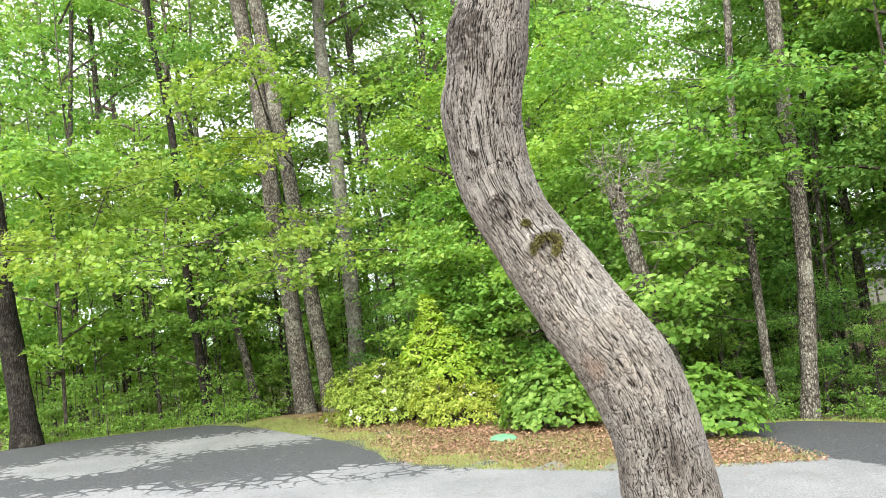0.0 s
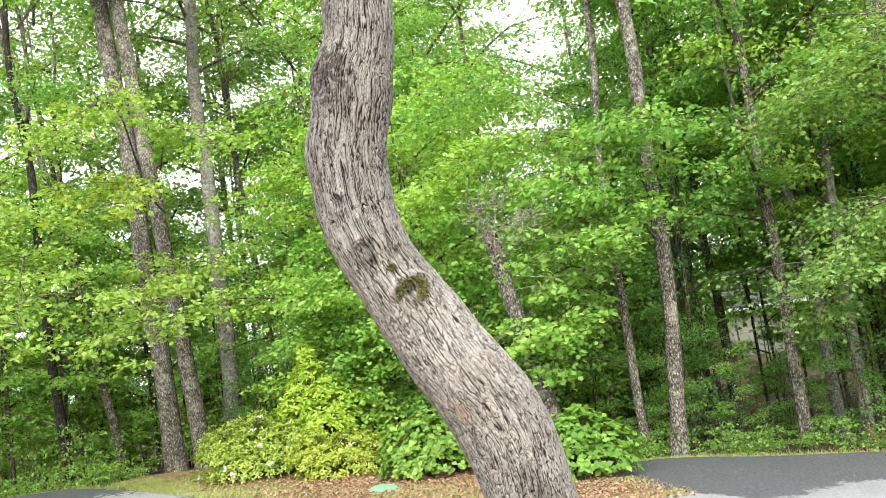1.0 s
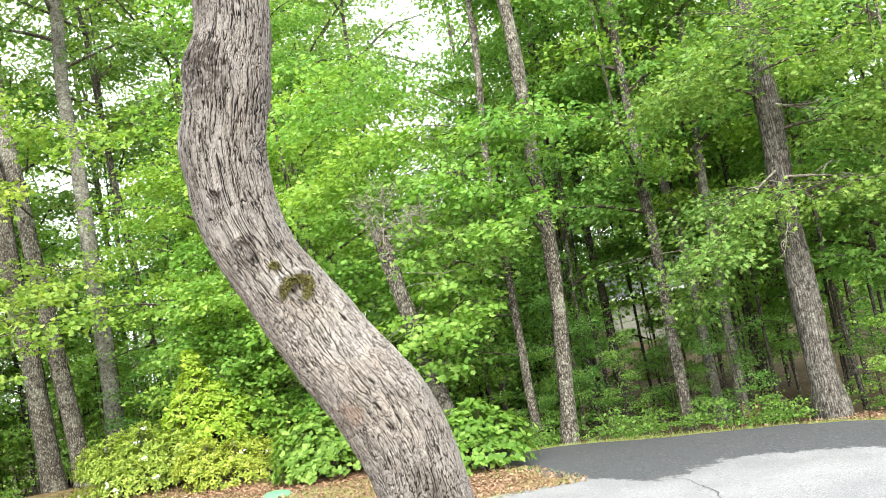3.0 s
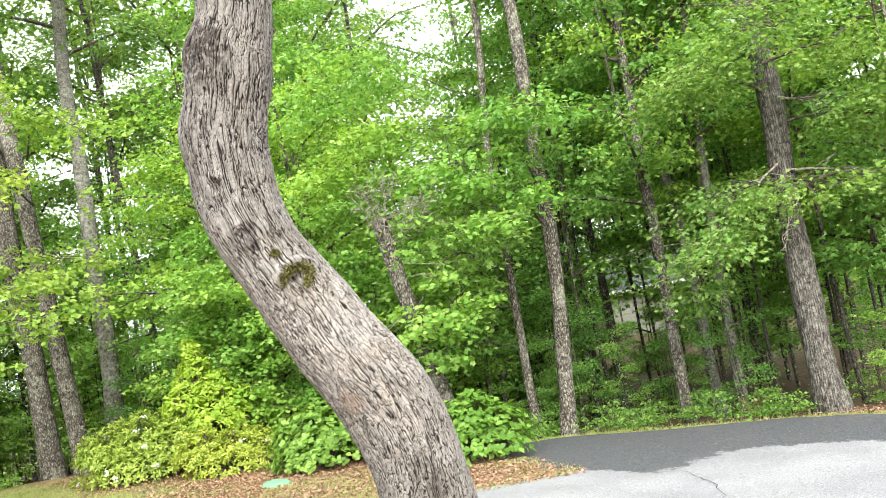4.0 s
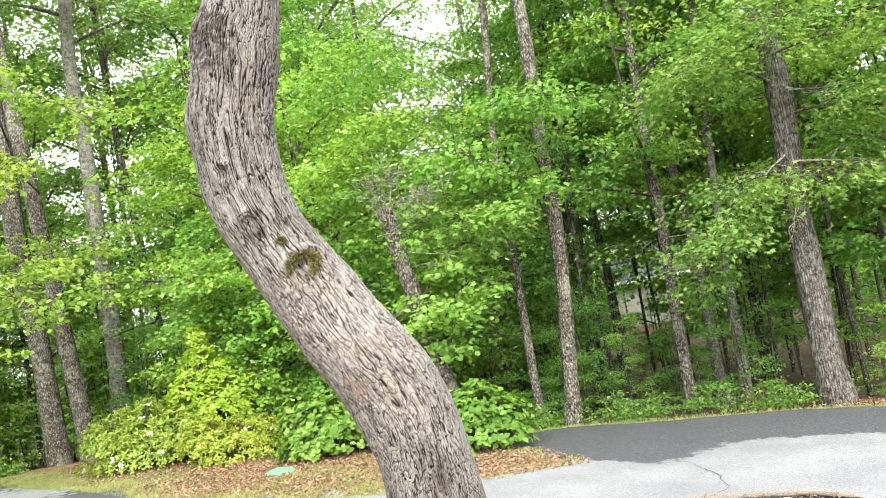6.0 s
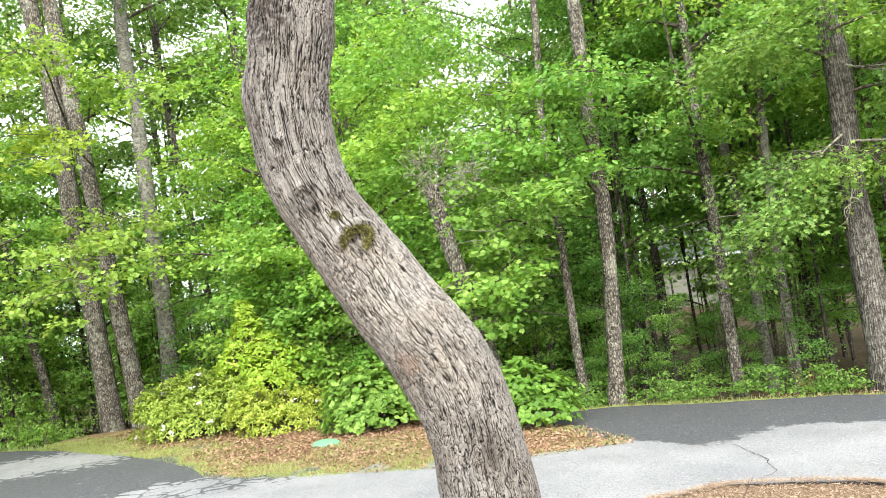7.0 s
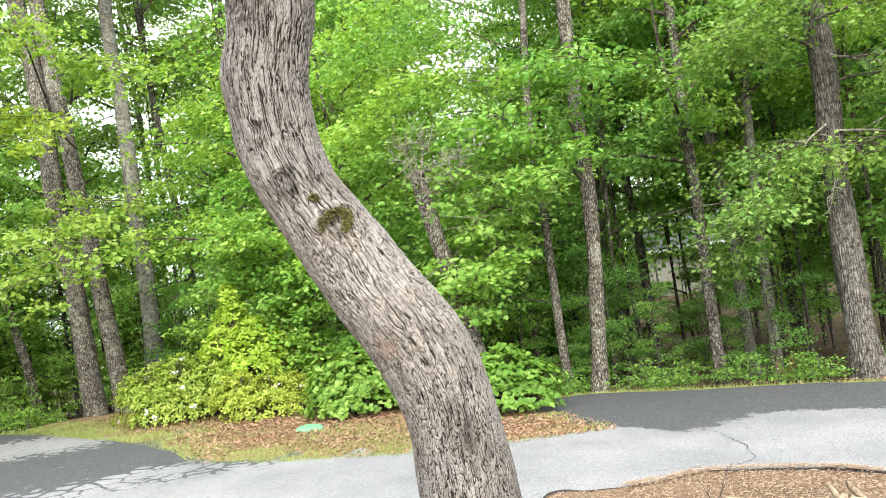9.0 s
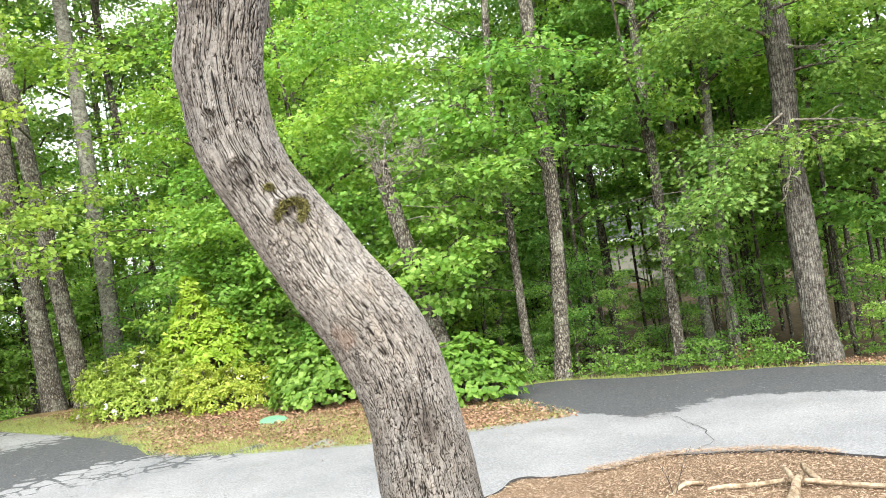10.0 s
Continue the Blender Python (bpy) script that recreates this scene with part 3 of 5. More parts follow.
# ---- the crooked tree ----
# axis: x, y, height and radius
HERO = [(0.66, 2.38, -0.12, 0.26), (0.62, 2.39, 0.12, 0.205), (0.605, 2.39, 0.45, 0.172), (0.595, 2.395, 0.78, 0.152), (0.586, 2.397, 0.98, 0.143), (0.581, 2.398, 1.095, 0.138), (0.573, 2.4, 1.205, 0.131), (0.564, 2.402, 1.29, 0.131),
        (0.547, 2.407, 1.37, 0.134), (0.528, 2.411, 1.428, 0.136), (0.505, 2.417, 1.484, 0.134), (0.475, 2.425, 1.54, 0.131), (0.440, 2.433, 1.598, 0.129), (0.404, 2.442, 1.656, 0.127), (0.366, 2.452, 1.73, 0.126), (0.323, 2.463, 1.808, 0.121), (0.293, 2.47, 1.865, 0.117),
        (0.263, 2.478, 1.925, 0.112), (0.236, 2.484, 1.986, 0.113), (0.213, 2.489, 2.046, 0.115), (0.199, 2.493, 2.104, 0.117), (0.191, 2.495, 2.16, 0.119), (0.185, 2.497, 2.23, 0.122), (0.184, 2.497, 2.29, 0.125), (0.190, 2.496, 2.335, 0.126), (0.203, 2.492, 2.385, 0.121),
        (0.217, 2.489, 2.437, 0.119), (0.229, 2.486, 2.487, 0.122), (0.238, 2.484, 2.54, 0.124), (0.254, 2.48, 2.594, 0.117), (0.267, 2.477, 2.649, 0.112), (0.276, 2.475, 2.72, 0.110), (0.29, 2.47, 2.88, 0.110), (0.33, 2.46, 3.3, 0.105), (0.30, 2.47, 3.9, 0.095), (0.38, 2.45, 4.6, 0.08)]
RIGHT_DIR = np.array([0.970, -0.242, 0.0])


def crooked_tree():
    c0 = spline(HERO, 400)
    # more rings where the camera sees the trunk
    z = c0[:, 2]
    weight = np.where((z > 0.85) & (z < 3.0), 1.0, 0.16)
    acc = np.concatenate([[0], np.cumsum(np.linalg.norm(np.diff(c0[:, :3], axis=0), axis=1) * (weight[1:] + weight[:-1]) / 2)])
    n, sides = 790, 212
    tt = np.linspace(0, acc[-1], n)
    c = np.stack([np.interp(tt, acc, c0[:, k]) for k in range(4)], 1)
    length = np.concatenate([[0], np.cumsum(np.linalg.norm(np.diff(c[:, :3], axis=0), axis=1))])
    tan, side, up = frames_along(c[:, :3])
    # closer round the side that faces the drive's near end
    a = np.linspace(0, 2 * np.pi, sides, endpoint=False)
    a = a - 0.42 * np.sin(a + np.pi / 2)
    ring = np.cos(a)[None, :, None] * side[:, None] + np.sin(a)[None, :, None] * up[:, None]
    rad = np.repeat(c[:, 3][:, None], sides, 1)
    base = c[:, None, :3] + ring * rad[..., None]
    flat, nrm = base.reshape(-1, 3), ring.reshape(-1, 3)
    s, h = flat @ RIGHT_DIR, flat[:, 2]
    front = nrm @ np.array([-0.242, -0.970, 0.0]) > 0.0
    # slow swellings of the trunk
    swell = 0.004 * lattice_noise(flat * np.array([7, 7, 4.5]), 1) + 0.004 * lattice_noise(flat * np.array([16, 16, 9]), 2)
    u = (a[None, :] / (2 * np.pi) + 0 * rad).ravel()
    v = np.repeat(length[:, None], sides, 1).ravel()
    moss, stain_shade, rust = np.zeros(len(flat)), np.zeros(len(flat)), np.zeros(len(flat))
    twist_u, twist_v, collar = np.zeros(len(flat)), np.zeros(len(flat)), np.zeros(len(flat))

    def knot(px, py, pz, size, raise_by, pit, stretch=1.0):
        s0 = np.array([px, py, pz]) @ RIGHT_DIR
        # along and across the leaning axis
        ds, dh = s - s0, h - pz
        k = int(np.argmin(np.abs(c[:, 2] - pz)))
        ax = np.array([tan[k] @ RIGHT_DIR, tan[k][2]])
        ax /= np.linalg.norm(ax)
        along, across = ds * ax[0] + dh * ax[1], ds * ax[1] - dh * ax[0]
        rho = np.hypot(along / stretch, across) / size
        w = front * np.exp(-(rho / 1.5) ** 2)
        bump = raise_by * np.exp(-((rho - 0.85) / 0.45) ** 2) - pit * np.exp(-(rho / 0.5) ** 2)
        return rho, w, front * bump, along, across

    rings, pale = np.zeros(len(flat)), np.zeros(len(flat))
    ragged = 0.55 * lattice_noise(flat * 38, 14) + 0.3 * lattice_noise(flat * 90, 15)
    # the mossy hollow under a pale swollen brow
    rho, w, bump, al, ac = knot(0.322, 2.40, 1.848, 0.046, 0.006, 0.03, 0.85)
    collar += bump
    upper = smooth_step(-0.25, 0.35, al / (np.hypot(al, ac) + 1e-4))
    right = smooth_step(-0.3, 0.4, ac / (np.hypot(al, ac) + 1e-4))
    ringed = front * np.exp(-((rho - 0.8 + 0.3 * ragged) / 0.22) ** 2)
    moss = np.maximum(moss, np.clip(ringed * (0.08 + 1.1 * np.maximum(upper, right)) * (1.2 + 1.3 * ragged + 0.9 * lattice_noise(flat * 120, 33)), 0, 1))
    stain_shade = np.maximum(stain_shade, 0.55 * front * smooth_step(1.0, 0.3, rho + 0.5 * ragged) * (0.35 + 0.65 * upper))
    stain_shade = np.maximum(stain_shade, 0.7 * front * np.exp(-((rho - 0.95) / 0.35) ** 2) * (1 - right) * np.clip(0.6 + ragged, 0, 1))
    brow = front * np.exp(-((rho - 1.3 + 0.22 * ragged) / 0.24) ** 2) * upper * np.clip(0.8 + 0.6 * ragged, 0.2, 1.2)
    collar += 0.012 * brow
    pale = np.maximum(pale, brow)
    rings = np.maximum(rings, front * np.exp(-((rho - 1.5) / 0.6) ** 2) * 0.45 * upper * smooth_step(0.35, 0.95, np.sin(rho * 17 + 7 * ragged)))
    twist_v += w * rho * 0.09
    rho, w, bump, al, ac = knot(0.273, 2.41, 1.930, 0.016, 0.006, 0.004)
    collar += bump
    moss = np.maximum(moss, 0.8 * front * smooth_step(1.2, 0.8, rho + 0.7 * ragged))
    rho, w, bump, al, ac = knot(0.205, 2.43, 1.992, 0.029, 0.011, 0.008, 1.3)
    collar += bump
    rings = np.maximum(rings, 0.8 * front * smooth_step(1.6, 0.7, rho) * smooth_step(0.1, 0.9, np.sin(rho * 9 + 9 * ragged)))
    twist_v += w * rho * 0.07
    stain_shade = np.maximum(stain_shade, 0.62 * front * smooth_step(1.6, 0.2, rho + 1.3 * ragged))
    rho, w, bump, al, ac = knot(0.235, 2.48, 1.965, 0.03, 0.004, 0.008, 1.6)
    stain_shade = np.maximum(stain_shade, 0.7 * front * smooth_step(1.3, 0.2, rho + ragged))
    rho, w, bump, al, ac = knot(0.148, 2.44, 2.142, 0.026, 0.009, 0.006, 1.3)
    collar += bump
    rings = np.maximum(rings, 0.6 * front * smooth_step(1.4, 0.6, rho) * smooth_step(0.1, 0.9, np.sin(rho * 8 + 9 * ragged)))
    twist_v += w * rho * 0.06
    stain_shade = np.maximum(stain_shade, 0.55 * front * smooth_step(1.4, 0.2, rho + 1.3 * ragged))
    rho, w, bump, al, ac = knot(0.17, 2.44, 2.53, 0.06, 0.010, -0.016, 1.6)
    collar += bump
    stain_shade = np.maximum(stain_shade, 1.3 * front * smooth_step(1.4, 0.5, rho + 0.8 * ragged))
    rho, w, bump, al, ac = knot(0.500, 2.33, 1.428, 0.018, 0.004, 0.008, 1.5)
    collar += bump
    stain_shade = np.maximum(stain_shade, 0.6 * front * smooth_step(1.4, 0.3, rho + ragged))
    rho, w, bump, al, ac = knot(0.405, 2.36, 1.486, 0.026, 0.0, 0.006, 1.6)
    rust = np.maximum(rust, 0.28 * front * smooth_step(1.3, 0.2, rho + 0.8 * ragged))
    rho, w, bump, al, ac = knot(0.580, 2.32, 1.225, 0.05, 0.0, 0.004, 2.0)
    stain_shade = np.maximum(stain_shade, 0.8 * front * smooth_step(1.5, 0.2, rho + 0.9 * ragged))
    # shade painted on the upper trunk, deepest down its left side
    stain_shade = np.maximum(stain_shade, (0.38 - 4.5 * np.clip(s - np.repeat(c[:, :3] @ RIGHT_DIR, sides), -0.08, 0.08)) * smooth_step(1.98, 2.25, h) * np.clip(0.65 + 0.7 * lattice_noise(flat * np.array([9, 9, 4]), 27), 0, 1))
    # darker patches towards the bottom of the trunk
    stain_shade = np.maximum(stain_shade, 0.3 * smooth_step(1.3, 1.0, h) * np.clip(0.45 + 0.8 * lattice_noise(flat * np.array([10, 10, 4]), 28), 0, 1))
    stain_shade = stain_shade * np.clip(0.75 + 0.7 * lattice_noise(flat * 150, 25) + 0.4 * lattice_noise(flat * 60, 26), 0, 1)
    # ridged bark: long braided ridges between narrow dark furrows, broken into plates lower down
    th = (a[None, :] + 0 * rad).ravel() + 0.05 * lattice_noise(flat * np.array([9, 9, 6]), 4) + 0.02 * lattice_noise(flat * 30, 5)
    grow = np.interp(length, length, np.cumsum(np.gradient(length) * (1 + 1.1 * smooth_step(2.12, 1.75, c[:, 2]))))
    lift = np.repeat(grow[:, None], sides, 1).ravel() + twist_v + 0.012 * lattice_noise(flat * 14, 6)

    low = smooth_step(2.1, 1.8, h)
    arc = rad * ((np.roll(a, -1) - np.roll(a, 1)) % (2 * np.pi))[None, :]
    rise = np.gradient(length)[:, None]

    def strand(across, along, seed, shake):
        """Signed distance in metres to a web of lines that run along the grain."""
        q = np.stack([np.cos(th) * across, np.sin(th) * across, lift * along], 1)
        q = q + shake * np.stack([lattice_noise(q * 2.7, seed + 5), lattice_noise(q * 2.7, seed + 6), 0 * th], 1)
        f = (lattice_noise(q, seed) + 0.3 * lattice_noise(q * 2.3 + 5.3, seed + 1)).reshape(n, sides)
        du, dv = (np.roll(f, -1, 1) - np.roll(f, 1, 1)) / arc, np.gradient(f, axis=0) / rise
        return (f / np.sqrt(du**2 + dv**2 + 900)).ravel()

    # furrows open and close along their way
    gape = np.clip(0.6 + 1.1 * lattice_noise(np.stack([np.cos(th) * 13, np.sin(th) * 13, lift * 24], 1), 61), 0.06, 1.15) * (1 - 0.25 * low)
    wide = strand(18.0, 10.5, 51, 0.5) / (0.0042 * gape * (0.95 + 0.05 * low))
    notch = np.clip(0.5 + 1.1 * lattice_noise(np.stack([np.cos(th) * 14, np.sin(th) * 14, lift * 22], 1), 62), 0.05, 1.3)
    thin = strand(23.0, 12.0, 71, 0.3) / (0.003 * notch)
    step = strand(13.0, 24.0, 91, 0.4) / (0.0022 * (0.6 + 0.4 * low) * np.clip(1.25 - notch, 0.08, 1))
    fur = smooth_step(0.1, 1.0, np.abs(wide)) * (0.55 + 0.45 * smooth_step(0.1, 1.2, np.abs(thin)))
    tile = lattice_noise(np.stack([np.cos(th) * 15, np.sin(th) * 15, lift * 14], 1), 33)
    relief = np.clip(0.8 + 0.2 * tile + 0.1 * lattice_noise(flat * 120, 7), 0, 1)
    # colour lightest at mid height, for light on the upturned bend
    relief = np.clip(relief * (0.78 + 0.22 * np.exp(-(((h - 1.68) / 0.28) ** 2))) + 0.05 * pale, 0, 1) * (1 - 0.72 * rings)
    depth = (0.0075 - 0.002 * low) * (1 - 0.6 * moss)
    disp = swell + collar + depth * (fur * (0.95 + 0.12 * tile) - 0.75) + 0.001 * lattice_noise(flat * 160, 8) + 0.012 * moss * ragged - 0.004 * rings
    verts = flat + nrm * disp[:, None]
    # roots flare out at the foot
    foot = smooth_step(0.35, -0.1, h) * 0.05 * (1 + np.cos(5 * u * 2 * np.pi))
    verts = verts + nrm * foot[:, None]
    me = bpy.data.meshes.new("trunk")
    idx = np.arange(n * sides).reshape(n, sides)
    q = np.stack([idx[:-1], np.roll(idx[:-1], -1, 1), np.roll(idx[1:], -1, 1), idx[1:]], -1).reshape(-1, 4)
    me.vertices.add(len(verts))
    origin = np.array([HERO[1][0], HERO[1][1], gz(*HERO[1][:2])])
    me.vertices.foreach_set("co", (verts - origin).astype(np.float32).ravel())
    me.loops.add(q.size)
    me.loops.foreach_set("vertex_index", q.astype(np.int32).ravel())
    me.polygons.add(len(q))
    me.polygons.foreach_set("loop_start", np.arange(0, q.size, 4, dtype=np.int32))
    me.polygons.foreach_set("use_smooth", np.ones(len(q), bool))
    me.update(calc_edges=True)
    for name, val in (("relief", relief), ("wide", np.clip(wide, -3, 3)), ("thin", np.clip(thin, -3, 3)), ("step", np.clip(step, -3, 3)), ("moss", moss), ("stain_shade", stain_shade), ("rust", rust)):
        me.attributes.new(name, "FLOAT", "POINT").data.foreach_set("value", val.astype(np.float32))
    grain = np.stack([np.cos(th) * 6.5, np.sin(th) * 6.5, lift * 10], 1)
    me.attributes.new("grain", "FLOAT_VECTOR", "POINT").data.foreach_set("vector", grain.astype(np.float32).ravel())
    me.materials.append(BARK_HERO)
    tree = new("crooked_tree")
    tree.location = origin
    tagged(tree, "crooked grey-barked tree with a mossy knot beside the drive", "tree")
    trunk = new("trunk", me)
    trunk.parent = tree
    # tufts of moss in the hollow
    rng = np.random.default_rng(4)
    spots = rng.permutation(np.nonzero(moss > 0.5)[0])[:420].repeat(4)
    if len(spots):
        at = verts[spots] - origin + rng.normal(0, 0.002, (len(spots), 3))
        tuft = flat_mesh("moss", leaves(rng, at, nrm[spots] + rng.normal(0, 0.8, (len(spots), 3)), rng.normal(0, 1, (len(spots), 3)), rng.uniform(0.004, 0.011, len(spots)), np.array([(-0.25, 0, 0), (0, 1, 0), (0.25, 0, 0)])), 3, MOSS)
        moss_tufts = new("moss", tuft)
        moss_tufts.parent = tree
        moss_tufts["label"] = "olive green moss"
    # crown above the view
    rng = np.random.default_rng(3)
    top = np.array(HERO[-1][:3]) - origin
    g, tips, outs = Gather(), [], []
    for k in range(7):
        az = k * 2 * np.pi / 7 + rng.uniform(-0.3, 0.3)
        d = np.array([np.cos(az), np.sin(az), 0])
        end = top + d * rng.uniform(0.9, 1.6) + np.array([0, 0, rng.uniform(1.3, 2.6)])
        cc = spline([top - (0, 0, 0.25), (top + end) / 2 + rng.normal(0, 0.12, 3) + (0, 0, 0.3), end], 10)
        g.add(*tube(cc, np.linspace(0.055, 0.012, 10), 7))
        for j in range(6):
            tips.append(cc[4 + j] + rng.normal(0, 0.25, 3))
            outs.append(d + rng.normal(0, 0.3, 3) * (1, 1, 0))
    v, f = g.out()
    tagged(mesh_object("branching", v, f, TWIG, tree, smooth=True), kind="stuff")
    crown = new("crown", flat_mesh("crown", sprays(rng, np.array(tips), np.array(outs), 0.5, 22, 0.12, KITE), 4, LEAF_MID))
    crown.parent = tree


crooked_tree()


# ---- the woods ----
def crown_variant(seed, height, spread, count, radius, per, size, shape, mat, low=0.0, tilt=0.5):
    """A crown above the origin: limbs that fork outward and layered sprays of leaves. Returns the two meshes."""
    rng = np.random.default_rng(seed)
    g, tips, outs = Gather(), [], []
    limbs = max(6, count // 12)
    g.add(*tube(spline([(0, 0, -0.2), (0.15, 0.1, height * 0.4), (-0.1, 0.05, height * 0.95)], 9), np.linspace(0.03, 0.008, 9), 5, 0.1, seed))
    for k in range(limbs):
        f = (k + 0.5) / limbs
        z0 = low + (height - low) * f * 0.86
        az = k * 2.4 + rng.uniform(-0.5, 0.5)
        reach = spread * (0.45 + 0.75 * math.sin(math.pi * min(1, 0.18 + 0.8 * f))) * rng.uniform(0.65, 1.15)
        d = np.array([math.cos(az), math.sin(az), 0])
        end = np.array([0, 0, z0]) + d * reach + np.array([0, 0, reach * rng.uniform(0.05, 0.5)])
        cc = spline([(0, 0, z0), d * reach * 0.5 + (0, 0, z0 + reach * 0.25 + rng.uniform(-0.1, 0.1)), end], 5)
        g.add(*tube(cc, np.linspace(0.035, 0.006, 5) * (0.6 + spread / 4), 4))
        for j in range(count // limbs):
            q = rng.uniform(0.25, 1.0)
            side = np.cross(d, (0, 0, 1)) * rng.normal(0, 0.28) * reach
            tip = np.array([np.interp(q, np.linspace(0, 1, 5), cc[:, i]) for i in range(3)]) + side * q + rng.normal(0, 0.12, 3)
            tips.append(tip)
            outs.append(d + np.cross(d, (0, 0, 1)) * rng.normal(0, 0.5))
    v, f = g.out()
    lm = bpy.data.meshes.new("limbs")
    lm.from_pydata(v.tolist(), [], f)
    lm.materials.append(TWIG)
    leaf = flat_mesh("crown", sprays(rng, np.array(tips), np.array(outs), radius, per, size, shape, tilt), len(shape), mat)
    return lm, leaf


POINTED = np.array([(-0.3, 0.12, 0), (0, 1, -0.1), (0.3, 0.12, 0)])
TALL = [crown_variant(40 + i, 9.5 + i, 2.8, 180, 0.78, 43, 0.15, POINTED, LEAF_MID, tilt=0.75) for i in range(4)]
NEAR_TALL = [crown_variant(44 + i, 9.5 + i, 2.8, 180, 0.7, 52, 0.1, KITE, LEAF_OAK, tilt=0.75) for i in range(2)]
DART = np.array([(-0.42, 0.22, 0.02), (0, 1, -0.1), (0.42, 0.22, 0.02)])
MIDDLE = [crown_variant(50 + i, 6.0 + 0.6 * i, 1.75, 170, 0.46, 62, 0.088, DART, (LEAF_FRESH, LEAF_FRESH, LEAF_BROAD)[i], low=0.2, tilt=0.75) for i in range(3)]
SMALL = [crown_variant(60 + i, 4.2 + 0.7 * i, 1.4, 92, 0.46, 36, 0.10, DART, (LEAF_BROAD, LEAF_FRESH, LEAF_BROAD, LEAF_FRESH)[i], low=0.3, tilt=0.75) for i in range(4)]
# sapling crowns with the shade of the woods put into the leaf colour
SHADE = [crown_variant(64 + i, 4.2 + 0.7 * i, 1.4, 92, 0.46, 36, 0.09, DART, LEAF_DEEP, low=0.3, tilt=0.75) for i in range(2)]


def trunk_axis(lean, bend, height, n):
    h = np.linspace(-0.25, height, n)
    hh = np.maximum(h, 0)
    s = lean * h + bend * np.minimum(hh, 9) ** 2 + bend * 18 * np.maximum(hh - 9, 0)
    return np.stack([s * RIGHT_DIR[0], s * RIGHT_DIR[1], h], 1)


def forest_tree(x, y, dia, lean=0.0, bend=0.0, height=13.0, bark=None, crown=None, crown_at=6.0, turn=0.0, label="", name="forest_tree", flare=0.35, base=None, sides=18, taper=0.5):
    """A standing tree: a tapered trunk with a root flare, and a crown with its limbs."""
    t = new(name)
    t.location = (x, y, gz(x, y) if base is None else base)
    c = trunk_axis(lean, bend, height, 40 if sides > 10 else 14)
    h = c[:, 2]
    r = dia / 2 * 0.84 * (1 - taper * np.clip(h / height, 0, 1)) * (1 + flare * np.exp(-np.maximum(h, 0) / 0.22))
    seed = int(abs(x * 131 + y * 17)) % 999
    c = c + (0.02 * np.stack([lattice_noise(np.stack([h * 0.5, h * 0, h * 0 + seed], 1), 1), lattice_noise(np.stack([h * 0.5, h * 0 + 9, h * 0 + seed], 1), 2), 0 * h], 1)) * np.clip(h, 0, 3)[:, None]
    v, f = tube(c, r, sides, 0.12, seed)
    mesh_object("trunk", v, f, bark or BARK_GREY, t, smooth=True)
    if crown is not None:
        k = int(np.argmin(np.abs(h - crown_at)))
        for nm, me in zip(("branching", "crown"), crown):
            o = new(nm, me)
            o.parent = t
            o.location, o.rotation_euler = c[k], (0, 0, turn)
            if nm == "branching":
                o["kind"] = "stuff"
    return tagged(t, label or "tall slender forest tree with grey bark", "tree")


def bough(tree, start, end, count, radius, per, size, shape, mat, seed, thick=0.018, bark=None, sag=0.15, name="limb", label=""):
    """A leafy limb of a tree, from start to end in the world."""
    rng = np.random.default_rng(seed)
    o = np.array(tree.location)
    a, b = np.array(start, float) - o, np.array(end, float) - o
    span = np.linalg.norm(b - a)
    mid = (a + b) / 2 + np.array([0, 0, sag * span]) + rng.normal(0, 0.05 * span, 3)
    cc = spline([a, mid, b], 14)
    g = Gather()
    g.add(*tube(cc, np.linspace(thick, thick * 0.2, 14), 7, 0.1, seed))
    d = unit((b - a) * (1, 1, 0))
    side = np.cross(d, (0, 0, 1))
    tips, outs = [], []
    for k in range(count):
        q = rng.uniform(0.3, 1.03)
        p = np.array([np.interp(q, np.linspace(0, 1, 14), cc[:, i]) for i in range(3)])
        w = rng.normal(0, 0.42) * radius * 2.6
        tip = p + side * w + d * abs(w) * 0.5 + np.array([0, 0, rng.normal(-0.05, 0.12)])
        g.add(*tube(spline([p, (p + tip) / 2 + (0, 0, 0.05), tip], 5), np.linspace(thick * 0.3, 0.003, 5), 4))
        tips.append(tip)
        outs.append(d + side * np.sign(w) * 0.7)
    v, f = g.out()
    limb = mesh_object(name, v, f, bark or TWIG, tree, label, smooth=True)
    fol = new("foliage", flat_mesh("foliage", sprays(rng, np.array(tips), np.array(outs), radius, int(per * 1.08), size * 0.86, shape, 0.62, thick=0.16), len(shape), mat))
    fol.parent = limb
    return limb


def dead_branch(tree, start, end, thick, seed, twigs=8):
    """A bare grey limb with fine dead twigs."""
    rng = np.random.default_rng(seed)
    o = np.array(tree.location)
    a, b = np.array(start, float) - o, np.array(end, float) - o
    span = np.linalg.norm(b - a)
    cc = spline([a, (a + b) / 2 + rng.normal(0, 0.12 * span, 3), b], 10)
    g = Gather()
    g.add(*tube(cc, np.linspace(thick, thick * 0.25, 10), 6, 0.1, seed))
    for k in range(twigs):
        p = cc[rng.integers(3, 10)]
        d = unit(b - a + rng.normal(0, 0.9 * span, 3)) * rng.uniform(0.15, 0.5) * span
        g.add(*tube(spline([p, p + d * 0.5 + rng.normal(0, 0.06 * span, 3), p + d], 6), np.linspace(max(thick * 0.5, 0.0045), 0.0025, 6), 4))
    v, f = g.out()
    return mesh_object("dead_branch", v, f, DEAD_TWIG, tree, "bare grey dead branch", smooth=True)


